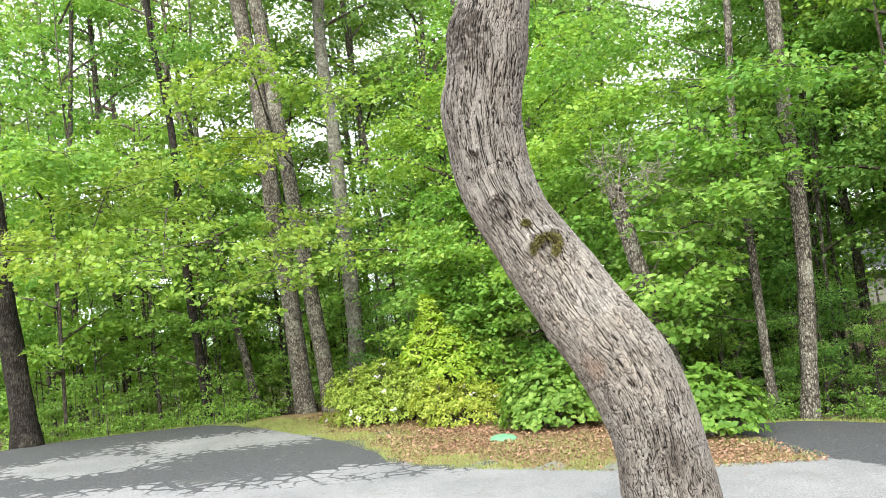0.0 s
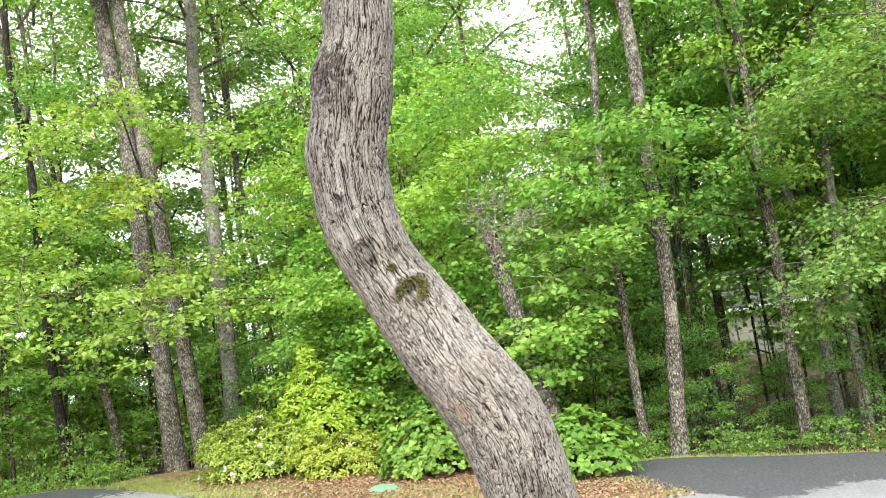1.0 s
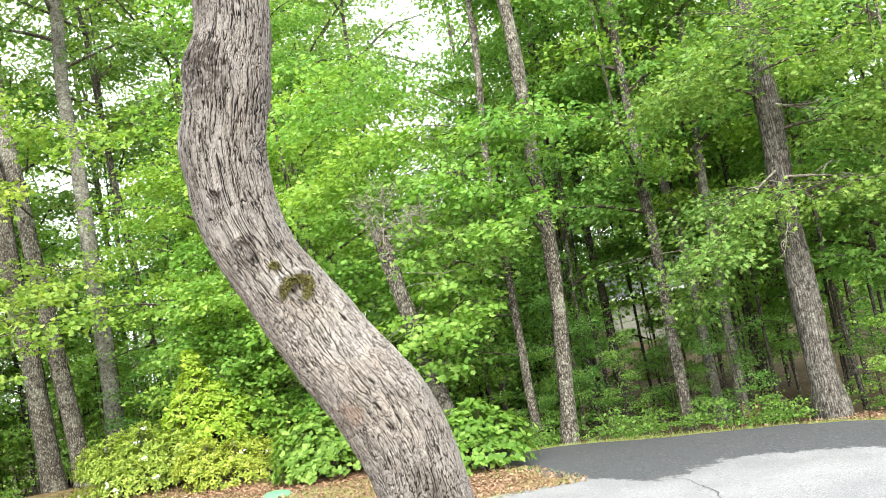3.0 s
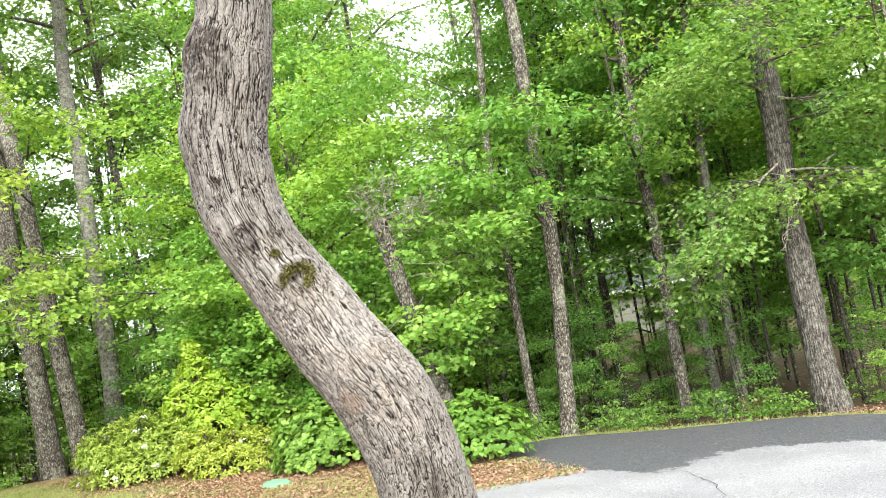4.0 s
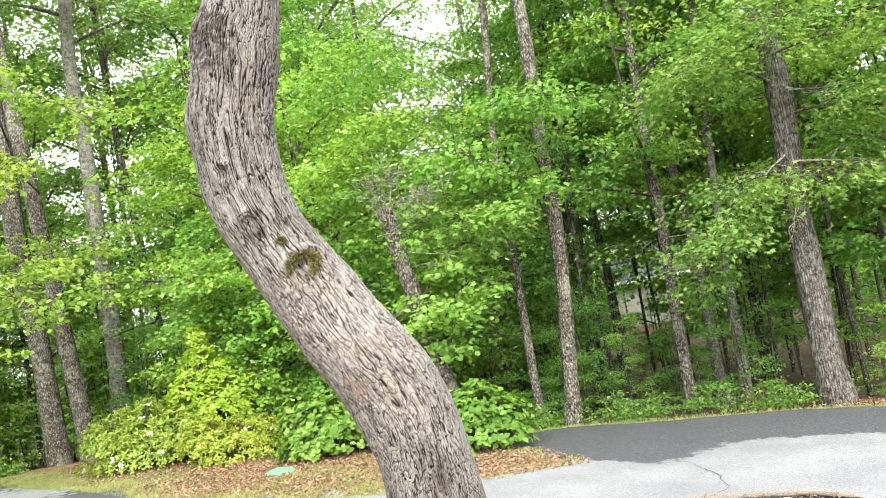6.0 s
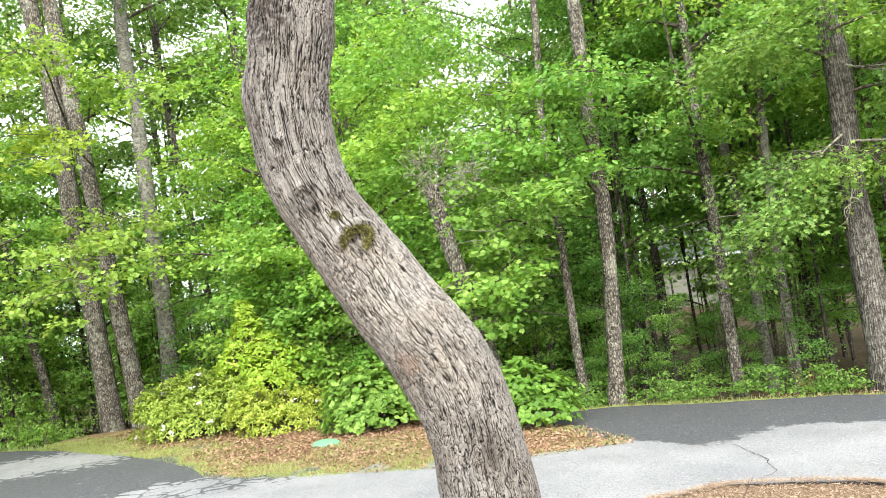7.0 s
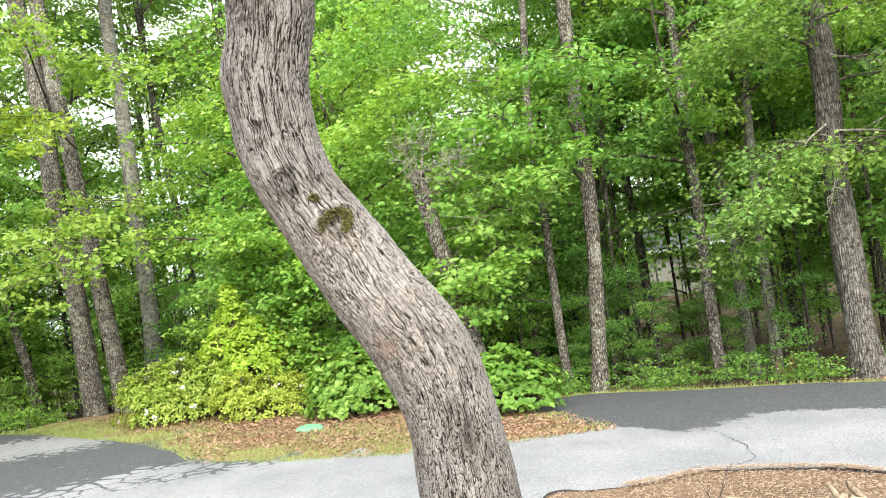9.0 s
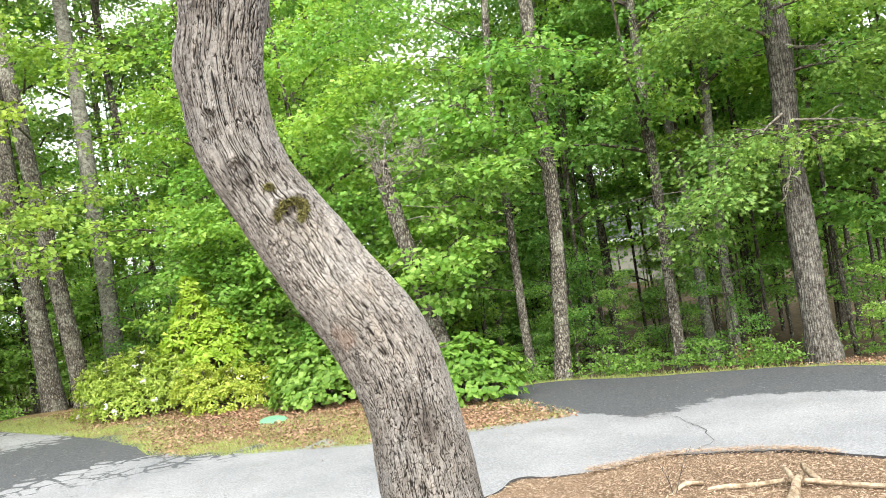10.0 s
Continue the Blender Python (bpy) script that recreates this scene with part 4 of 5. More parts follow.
# trees beside the road to the right
oak = forest_tree(7.34, 8.76, 0.43, 0.009, 0.0005, 13, BARK_OAK, NEAR_TALL[0], 6.0, 0.3, "large oak with furrowed grey bark by the road", "oak_tree", 0.45, sides=28)
tree_b = forest_tree(4.59, 10.62, 0.25, 0.137, -0.0123, 12, BARK_GREY, NEAR_TALL[1], 6.5, 1.2, "slim tree with pale lichen-spotted bark by the road", taper=0.2)
tree_c = forest_tree(4.4, 11.27, 0.16, 0.001, 0.005, 11, BARK_GREY, SMALL[0], 6.2, 0.5, "thin grey tree at the edge of the woods")
forest_tree(6.3, 10.33, 0.2, -0.009, 0.007, 11, BARK_GREY, MIDDLE[2], 2.5, 2.0, "slim grey tree at the edge of the woods")
forest_tree(7.76, 11.77, 0.21, 0.009, -0.005, 11, BARK_SMOOTH, MIDDLE[2], 2.7, 0.2, "slim grey tree at the edge of the woods")
forest_tree(7.48, 10.75, 0.19, 0.035, 0.004, 11, BARK_SMOOTH, MIDDLE[1], 2.9, 1.0, "slim brown-grey tree beside a pile of orange twigs")
forest_tree(11.3, 15.39, 0.12, 0.05, 0.0, 10, BARK_DARK, SMALL[0], 4.0, 3.0, "thin dark tree on the brown slope", base=-0.89)
# dark bark here imitates the shade this trunk stands in
forest_tree(7.43, 14.28, 0.2, 0.001, 0.0, 11, BARK_DARK, SMALL[1], 5.0, 4.0, base=-0.64)
forest_tree(6.89, 14.55, 0.12, 0.002, 0.0, 10, BARK_DARK, SMALL[2], 4.0, 5.0, base=-0.56)
forest_tree(6.82, 13.47, 0.09, -0.055, 0.0, 9, BARK_DARK, SMALL[3], 4.0, 0.0, base=-0.48)
forest_tree(16.0, 18.0, 0.2, 0.03, 0.0, 11, BARK_DARK, TALL[2], 5.0, 0.9, base=-1.55)
forest_tree(14.9, 16.3, 0.17, 0.03, 0.0, 11, BARK_DARK, SMALL[1], 4.4, 0.9, base=-1.36)
forest_tree(8.3, 13.7, 0.16, 0.02, 0.0, 12, BARK_DARK, TALL[3], 6.5, 2.9)
forest_tree(11.4, 23.4, 0.26, 0.01, 0.0, 13, BARK_DARK, TALL[1], 6.0, 2.2)
forest_tree(7.4, 19.0, 0.13, 0.05, 0.0, 11, BARK_DARK, SMALL[0], 5.0, 1.7)
# trees behind the bed and the drive to the left
forest_tree(-1.84, 17.98, 0.46, -0.019, 0.002, 14, BARK_SMOOTH, TALL[2], 8.0, 0.1, "straight tree with smooth pale grey bark", sides=24)
tree_jl = forest_tree(-2.68, 15.54, 0.42, -0.035, -0.003, 14, BARK_GREY, SMALL[0], 8.0, 2.1, "tall rough-barked tree of a leaning pair", sides=24, taper=0.2)
tree_jr = forest_tree(-2.18, 15.42, 0.36, -0.052, -0.004, 14, BARK_GREY, SMALL[3], 8.2, 4.1, "tall rough-barked tree of a leaning pair", sides=24, taper=0.2)
forest_tree(-0.9, 19.9, 0.23, -0.05, -0.001, 13, BARK_DARK, TALL[1], 7.5, 0.6)
tree_l = forest_tree(-4.7, 16.31, 0.22, -0.053, 0.0, 12, BARK_BLACK, SMALL[2], 6.5, 5.1, "dark-barked tree behind the crest of the drive")
tree_m = forest_tree(-4.01, 17.52, 0.22, -0.146, -0.004, 13, BARK_GREY, SMALL[3], 8.8, 2.7, "leaning grey tree behind the drive")
forest_tree(-7.49, 19.6, 0.25, -0.022, 0.0, 12, BARK_DARK, SMALL[0], 6.6, 3.4)
tree_o = forest_tree(-6.93, 13.62, 0.46, -0.08, 0.0, 12, BARK_BLACK, SMALL[1], 5.2, 0.9, "thick dark tree at the crest of the drive", flare=0.5, sides=24)
forest_tree(-8.0, 18.31, 0.18, -0.026, 0.009, 12, BARK_DARK, SMALL[2], 6.0, 1.9)
tree_k = forest_tree(0.83, 14.44, 0.13, 0.018, 0.0, 9, BARK_GREY, SMALL[1], 4.5, 0.4, base=0.2)
forest_tree(0.2, 19.9, 0.19, 0.03, 0.0, 13, BARK_GREY, TALL[2], 7.0, 3.2)
forest_tree(-4.75, 19.6, 0.13, -0.17, 0.012, 11, BARK_GREY, SMALL[1], 5.5, 1.1, "thin grey tree leaning over the slope", sides=12)
forest_tree(-3.5, 20.2, 0.17, -0.03, 0.0, 12, BARK_DARK, SMALL[0], 6.0, 2.6)
forest_tree(-5.3, 21.2, 0.2, -0.06, -0.004, 14, BARK_DARK, TALL[1], 9.0, 2.2)

# the broken dead tree
stump = forest_tree(3.0, 10.4, 0.29, -0.177, 0.0, 3.17, BARK_GREY, None, taper=0.12, label="broken dead tree with a tangle of bare twigs", name="dead_tree", flare=0.2)
for i in range(14):
    ang = i * 0.47
    dead_branch(stump, (2.46, 10.4, 2.8 + 0.025 * i), (2.6 + 0.5 * math.cos(ang), 10.1 + 0.3 * math.sin(ang * 1.7), 3.25 + 0.3 * math.sin(ang) + 0.01 * i), 0.007, 200 + i, 13)
for i in range(4):
    dead_branch(stump, (2.66, 10.45, 1.95 + 0.2 * i), (1.95 + 0.65 * i, 10.2, 1.4 + 0.4 * i), 0.009, 220 + i, 5)

# leafy limbs over the drive and the road
bough(tree_l, (-4.9, 16.2, 4.5), (-3.4, 10.3, 2.75), 34, 0.42, 60, 0.09, MAPLE, LEAF_BRIGHT, 301, 0.022)
bough(tree_jl, (-2.9, 15.5, 4.0), (-2.1, 11.0, 2.45), 26, 0.36, 54, 0.086, MAPLE, LEAF_BRIGHT, 302, 0.02)
bough(tree_m, (-4.9, 17.4, 5.5), (-4.6, 10.6, 2.9), 30, 0.45, 60, 0.09, MAPLE, LEAF_BRIGHT, 303, 0.022)
bough(tree_jr, (-2.4, 15.4, 5.8), (-0.95, 11.9, 5.1), 18, 0.34, 54, 0.086, MAPLE, LEAF_BRIGHT, 304)
bough(tree_jl, (-2.8, 15.5, 6.0), (-3.4, 11.6, 5.3), 24, 0.4, 54, 0.086, MAPLE, LEAF_BRIGHT, 305)
bough(tree_jr, (-2.4, 15.4, 5.0), (-2.4, 12.0, 4.4), 16, 0.34, 54, 0.086, MAPLE, LEAF_BRIGHT, 306)
bough(tree_jr, (-2.3, 15.4, 3.6), (-1.6, 12.4, 3.2), 12, 0.3, 50, 0.084, MAPLE, LEAF_BRIGHT, 307)
bough(tree_o, (-7.1, 13.6, 4.8), (-4.8, 11.0, 4.6), 34, 0.46, 60, 0.09, MAPLE, LEAF_BROAD, 308)
bough(tree_o, (-7.1, 13.6, 3.6), (-5.6, 10.8, 3.2), 34, 0.46, 60, 0.09, MAPLE, LEAF_BRIGHT, 309)
bough(tree_c, (4.4, 11.2, 3.2), (3.45, 9.5, 2.55), 24, 0.34, 40, 0.108, OAK, LEAF_OAK, 311, 0.010)
bough(tree_c, (4.35, 11.2, 3.0), (3.25, 9.9, 2.75), 26, 0.4, 40, 0.092, MAPLE, LEAF_FRESH, 312, 0.010)
bough(tree_c, (4.3, 11.2, 2.2), (2.8, 10.1, 1.5), 20, 0.3, 37, 0.092, MAPLE, LEAF_FRESH, 313)
bough(tree_c, (4.3, 11.2, 2.3), (2.5, 10.1, 1.75), 22, 0.3, 40, 0.1, MAPLE, LEAF_FRESH, 323)
bough(tree_c, (4.3, 11.2, 2.0), (2.85, 9.9, 1.25), 18, 0.28, 40, 0.1, MAPLE, LEAF_FRESH, 324)
bough(tree_c, (4.35, 11.2, 4.6), (1.9, 11.2, 3.9), 22, 0.4, 54, 0.078, MAPLE, LEAF_FRESH, 314, 0.009)
bough(tree_c, (4.3, 11.2, 4.4), (2.0, 11.9, 3.5), 30, 0.42, 58, 0.078, MAPLE, LEAF_FRESH, 317, 0.009)
bough(tree_c, (4.3, 11.2, 3.6), (2.25, 12.2, 2.5), 22, 0.4, 58, 0.078, MAPLE, LEAF_FRESH, 318, 0.009)
bough(tree_b, (4.8, 10.5, 2.75), (3.45, 9.9, 3.7), 34, 0.34, 36, 0.1, BROAD, LEAF_FRESH, 315, 0.016)
bough(tree_b, (4.8, 10.5, 3.3), (4.0, 9.6, 4.2), 22, 0.34, 36, 0.1, BROAD, LEAF_FRESH, 322, 0.014)
bough(tree_b, (4.9, 10.5, 4.6), (4.6, 9.0, 4.0), 16, 0.36, 34, 0.101, BROAD, LEAF_BROAD, 316)
bough(tree_c, (4.3, 11.2, 3.9), (1.7, 11.7, 3.1), 30, 0.42, 56, 0.078, MAPLE, LEAF_FRESH, 319, 0.009)
bough(tree_c, (4.3, 11.2, 4.9), (1.6, 11.4, 4.9), 28, 0.44, 56, 0.078, MAPLE, LEAF_FRESH, 320, 0.009)
for i, e in enumerate([(-0.2, 14.0, 2.95), (0.35, 13.8, 2.2), (1.1, 13.3, 1.5), (0.5, 13.7, 3.7), (-0.55, 14.4, 2.1), (1.5, 13.3, 2.4), (1.0, 13.2, 0.9), (0.5, 13.3, 1.15), (1.7, 12.9, 1.8), (0.1, 13.7, 1.5), (1.9, 12.8, 0.9)]):
    bough(tree_k, (0.84, 14.4, e[2] + 0.3), e, 20, 0.34, 48, 0.09, MAPLE, LEAF_FRESH, 360 + i, 0.012)
for i, e in enumerate([(2.5, 12.6, 1.95), (3.3, 12.7, 1.35), (2.8, 12.6, 0.75), (3.2, 12.9, 2.3)]):
    bough(tree_c, (4.38, 11.25, e[2] + 0.4), e, 20, 0.34, 48, 0.085, MAPLE, LEAF_FRESH, 370 + i, 0.009)
for i, (s, e, cnt) in enumerate([((7.3, 8.7, 2.7), (5.85, 8.5, 1.95), 26), ((7.3, 8.7, 3.9), (5.7, 8.5, 3.9), 34), ((7.3, 8.7, 4.2), (8.3, 7.0, 3.6), 34), ((7.35, 8.7, 3.4), (8.6, 7.3, 2.9), 30),
                                 ((7.3, 8.7, 2.6), (6.9, 7.7, 2.35), 10), ((7.3, 8.7, 4.6), (6.6, 7.4, 4.2), 26), ((7.3, 8.7, 2.4), (6.05, 9.3, 1.35), 16), ((7.4, 8.7, 2.6), (9.0, 8.0, 1.7), 22)]):
    bough(oak, s, e, int(cnt * 1.5), 0.45, 52, 0.094, OAK, LEAF_OAK, 330 + i, 0.024)
for i, e in enumerate([(6.7, 8.4, 2.6), (7.9, 8.2, 3.5), (8.2, 8.1, 2.5), (6.9, 8.3, 2.0)]):
    dead_branch(oak, (7.3, 8.65, e[2] + 0.3), e, 0.02, 350 + i, 10)


# leafy understorey trees, low enough to be seen in full
for i, (x, y, k, low) in enumerate([(1.75, 13.3, 0, 0.9), (0.5, 16.4, 0, 1.2), (-0.3, 19.4, 0, 0.6), (2.0, 15.6, 2, 2.6), (2.9, 17.6, 2, 3.4), (6.3, 13.2, 2, 2.2), (-3.6, 18.8, 1, 0.6), (-6.0, 17.3, 0, 1.2),
                                    (-8.6, 16.6, 0, 1.0), (-10.2, 18.6, 1, 0.4), (9.3, 12.3, 2, 2.4), (10.6, 10.8, 2, 1.9), (8.9, 9.9, 1, 2.6), (11.8, 9.3, 2, 1.6), (6.4, 16.2, 2, 1.8), (-5.4, 20.5, 1, 0.5), (12.2, 12.6, 2, 2.0), (3.6, 18.4, 2, 1.5), (-3.4, 20.0, 1, 0.2), (-5.0, 18.2, 1, 0.2), (0.6, 14.9, 1, 0.2), (9.6, 14.6, 2, 2.6), (11.4, 15.6, 2, 2.8), (13.4, 16.9, 1, 2.4), (13.0, 13.6, 2, 2.2), (9.4, 20.8, 2, 2.4), (9.9, 17.6, 2, 2.6), (11.5, 19.6, 1, 2.6), (9.2, 13.6, 2, 2.1), (8.0, 15.6, 2, 2.7), (10.6, 14.2, 2, 2.0), (9.3, 8.5, 2, 1.5), (10.2, 10.0, 2, 1.3), (11.6, 11.4, 2, 1.4), (12.8, 14.6, 2, 1.8)]):
    forest_tree(x, y, 0.085 + 0.004 * (i % 5), 0.02 * (i % 3 - 1), 0.002, low + 5.2, (BARK_DARK, BARK_GREY)[i % 2], MIDDLE[k], low, i * 1.3, "slender understorey tree with layered green leaves", "understorey_tree", 0.2, sides=10)


def scatter_trees():
    """The woods beyond: tall trees and saplings, kept clear of the road, the bed and the trees above."""
    rng = np.random.default_rng(77)
    protos = {}
    for i in range(4):
        t = forest_tree(20 + 3 * i, 46, 0.12 + 0.025 * i, rng.uniform(-0.03, 0.03), 0.001, 13, (BARK_DARK, BARK_GREY)[i % 2], TALL[i], 3.6, 0, "tall forest tree in full green leaf", sides=11)
        protos["tall", i] = t
        s = forest_tree(-20 - 3 * i, 44, 0.06 + 0.012 * i, rng.uniform(-0.05, 0.05), 0.003, 4.2, BARK_DARK, SMALL[i], 0.45, 0, "leafy green sapling of the understorey", "sapling", 0.2, sides=8)
        protos["small", i] = s
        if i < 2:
            protos["shade", i] = forest_tree(-34 - 3 * i, 44, 0.06 + 0.012 * i, 0.03, 0.003, 4.2, BARK_DARK, SHADE[i], 0.45, 0, "green sapling coloured darker for the shade of the woods", "sapling", 0.2, sides=8)
    road = np.vstack([spline(NEAR_EDGE, 80), spline(FAR_EDGE, 80)])
    bed = spline(ISLAND + ISLAND[:1], 80)

    def free(x, y, margin):
        p = np.array([(x, y)])
        for o in (road, bed):
            if inside(p, o)[0] or edge_distance(p, o)[0] < margin:
                return False
        return True

    taken = []
    # a belt behind the bed
    for k, (x, y) in enumerate([(0.8, 31.5), (3.4, 27.0), (6.0, 25.0), (-2.2, 27.5), (2.0, 33.0), (-6.5, 29.0), (5.2, 36.0), (-11, 25), (-8.6, 23.5), (-13.5, 28.5), (-4.2, 24.6), (-10.0, 33.0), (-16.5, 33.5), (-14.0, 22.0), (-7.0, 38.0), (-1.0, 38.0), (19.5, 46.0), (23.5, 44.0), (27.0, 46.5), (25.5, 40.5), (22.0, 52.0), (30.0, 42.0), (16.0, 44.0), (2.9, 21.5), (1.6, 22.8), (3.1, 25.5), (7.7, 34.0)]):
        taken.append((x, y))
        copy_thing(protos["tall", k % 4], pose(x, y, gz(x, y), 0, 0, 77 * k) @ Matrix.Scale(1.2, 4))
    # low leafy growth behind the crest of the drive and behind the shrubs
    for k in range(54):
        az, d = radians(-37 + 47 * ((k * 0.618) % 1)), rng.uniform(18.2, 25)
        x, y = d * math.sin(az), d * math.cos(az)
        if free(x, y, 0.7) and y > 15.3:
            # only the brighter-leaved saplings, to imitate light coming through the stand
            copy_thing(protos["small", 1 + 2 * (k % 2)], pose(x, y, gz(x, y) - 0.45, 0, 0, 77 * k) @ Matrix.Scale(rng.uniform(0.45, 0.8), 4))
    # leafy growth close behind the bed
    for k, (x, y) in enumerate([(-0.6, 16.6), (0.4, 15.9), (1.3, 15.0), (2.1, 14.2), (2.9, 13.6), (-1.3, 17.0), (0.9, 16.9), (2.0, 15.7), (3.2, 14.8), (3.9, 13.7), (4.7, 14.6)]):
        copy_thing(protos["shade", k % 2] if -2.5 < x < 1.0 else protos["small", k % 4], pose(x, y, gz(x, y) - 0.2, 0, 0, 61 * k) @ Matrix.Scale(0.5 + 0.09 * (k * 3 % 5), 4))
    for k in range(13):
        az, d = radians(18.5 + 6.3 * ((k * 0.618) % 1)), 13.4 + 8.5 * ((k * 0.382) % 1)
        x, y = d * math.sin(az), d * math.cos(az)
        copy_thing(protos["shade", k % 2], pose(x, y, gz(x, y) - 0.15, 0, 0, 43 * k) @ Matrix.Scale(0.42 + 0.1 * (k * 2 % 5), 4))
    # taller leafy trees that close the view beside the house
    for k, (az, d) in enumerate([(20.5, 25), (22.5, 30), (23.0, 24), (24.0, 34), (35.5, 25), (36.5, 29), (38, 23), (40, 27), (42, 24)]):
        x, y = d * math.sin(radians(az)), d * math.cos(radians(az))
        taken.append((x, y))
        copy_thing(protos["small", k % 4], pose(x, y, gz(x, y) - 0.3, 0, 0, 97 * k) @ Matrix.Scale(1.5 + 0.12 * (k % 4), 4))
    # low leafy growth between the trunks beside the road
    for k, (az, d) in enumerate([(21.5, 12.6), (23.5, 13.2), (26.0, 14.4), (27.5, 13.3), (30.5, 14.2), (32.0, 13.0), (33.8, 15.0), (35.0, 12.6), (43.0, 13.4), (45.0, 12.2), (25.0, 16.0), (31.0, 17.0)]):
        x, y = d * math.sin(radians(az)), d * math.cos(radians(az))
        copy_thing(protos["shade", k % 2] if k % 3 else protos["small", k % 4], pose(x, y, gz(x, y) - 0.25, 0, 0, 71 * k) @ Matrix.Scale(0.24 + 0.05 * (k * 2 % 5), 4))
    # a thin veil of leaves before the house
    for k, (az, d) in enumerate([(27.9, 32), (29.4, 30), (28.7, 26)]):
        x, y = d * math.sin(radians(az)), d * math.cos(radians(az))
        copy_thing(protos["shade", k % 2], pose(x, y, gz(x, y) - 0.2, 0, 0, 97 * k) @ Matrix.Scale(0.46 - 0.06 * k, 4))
    # leafy saplings under the trees beside the road
    for k in range(26):
        az, d = radians(14 + 9 * ((k * 0.618) % 1)), rng.uniform(14, 24)
        x, y = d * math.sin(az), d * math.cos(az)
        if free(x, y, 1.0):
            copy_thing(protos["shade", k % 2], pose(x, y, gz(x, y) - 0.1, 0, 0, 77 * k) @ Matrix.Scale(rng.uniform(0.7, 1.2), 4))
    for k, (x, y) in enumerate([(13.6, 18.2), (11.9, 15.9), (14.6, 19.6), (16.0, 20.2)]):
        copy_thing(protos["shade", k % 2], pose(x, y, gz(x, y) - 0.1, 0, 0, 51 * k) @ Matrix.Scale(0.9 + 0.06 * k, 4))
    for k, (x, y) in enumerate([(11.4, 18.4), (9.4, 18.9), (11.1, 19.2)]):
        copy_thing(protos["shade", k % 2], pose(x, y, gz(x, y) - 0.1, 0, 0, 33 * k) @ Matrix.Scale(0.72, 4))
    for kind, number, near, far, gap in (("tall", 32, 22, 62, 2.4), ("small", 74, 14.5, 40, 1.1)):
        made = 0
        for _ in range(4000):
            if made >= number:
                break
            d = near + (far - near) * rng.uniform(0, 1) ** (0.8 if kind == "tall" else 1.0)
            az = radians(rng.uniform(-38, 58))
            x, y = d * math.sin(az), d * math.cos(az)
            if not free(x, y, 1.0) or any(math.hypot(x - a, y - b) < gap for a, b in taken):
                continue
            # a thinner stand where the brown slope and the house show
            if kind == "small" and radians(24) < az and d < 26 and rng.uniform() < 0.6:
                continue
            # a gap to the sky
            if kind == "tall" and radians(15.5) < az < radians(20):
                continue
            # the gap through which the house shows
            if radians(28.2) - 1.1 / d < az < radians(30) + 1.1 / d and d < 38:
                continue
            taken.append((x, y))
            sc = rng.uniform(0.8, 1.25)
            pick = int(rng.integers(4))
            # saplings to the right get the darker leaves, to imitate deeper shade
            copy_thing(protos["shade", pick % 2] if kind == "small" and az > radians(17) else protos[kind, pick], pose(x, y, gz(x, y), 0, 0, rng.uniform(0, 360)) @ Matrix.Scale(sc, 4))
            made += 1
    # taller trees that narrow the gap to the sky
    for az, d, k, sc in ((11.6, 30, 1, 1.3), (20.9, 31, 2, 1.35)):
        x, y = d * math.sin(radians(az)), d * math.cos(radians(az))
        copy_thing(protos["tall", k], pose(x, y, gz(x, y), 0, 0, 70 * k) @ Matrix.Scale(sc, 4))


scatter_trees()


def far_woods():
    """Foliage of the distant woods, too far to tell tree from tree."""
    rng = np.random.default_rng(5)
    n = 1150
    az = np.radians(rng.uniform(-45, 65, n))
    d = rng.uniform(62, 95, n)
    top = 11 + 6 * lattice_noise(np.stack([az * 9, 0 * az, 0 * az], 1), 3) - 2 * smooth_step(0.1, -0.5, az)
    z = rng.uniform(0, 1, n) ** 1.3 * (np.maximum(top, 4) + 2.5) - 2.8
    tips = np.stack([d * np.sin(az), d * np.cos(az), z], 1)
    outs = np.stack([-np.sin(az), -np.cos(az), 0 * az], 1)
    me = flat_mesh("far_woods", sprays(rng, tips, outs, 2.4, 150, 0.33, POINTED, 0.7, thick=0.35), 3, LEAF_DEEP)
    tagged(new("far_woods", me), "distant green woods behind the trees", "woods", kind="stuff")


far_woods()


# ---- shrubs and low plants ----
def whorls(rng, at, axis, per, size, shape, open_=0.9):
    """Rosettes of leaves round shoot tips."""
    n = len(at)
    ax = unit(axis)
    ref = unit(np.cross(ax, rng.normal(0, 1, (n, 3))))
    oth = np.cross(ax, ref)
    a = (np.arange(per) * 2 * np.pi / per)[None, :] + rng.uniform(0, 6.28, (n, 1)) + rng.normal(0, 0.25, (n, per))
    out = np.cos(a)[..., None] * ref[:, None] + np.sin(a)[..., None] * oth[:, None]
    ahead = out * open_ + ax[:, None] * rng.uniform(0.05, 0.7, (n, per, 1))
    nrm = ax[:, None] * 1.0 - out * 0.3 + rng.normal(0, 0.2, (n, per, 3))
    c = np.repeat(at[:, None], per, 1) + rng.normal(0, 0.015, (n, per, 3))
    return leaves(rng, c.reshape(-1, 3), ahead.reshape(-1, 3), nrm.reshape(-1, 3), size * rng.uniform(0.7, 1.2, n * per), shape)


def dome_points(rng, n, centre, rx, ry, rz, shell=0.35):
    d = rng.normal(0, 1, (n, 3))
    d[:, 2] = np.abs(d[:, 2]) * 0.9 - 0.1
    d = unit(d)
    lump = 1 + 0.18 * lattice_noise(d * 3.1 + np.array(centre), 4) + 0.1 * lattice_noise(d * 7 + np.array(centre), 5)
    k = (1 - shell * rng.uniform(0, 1, n) ** 2) * lump
    return np.array(centre) + d * k[:, None] * (rx, ry, rz), d


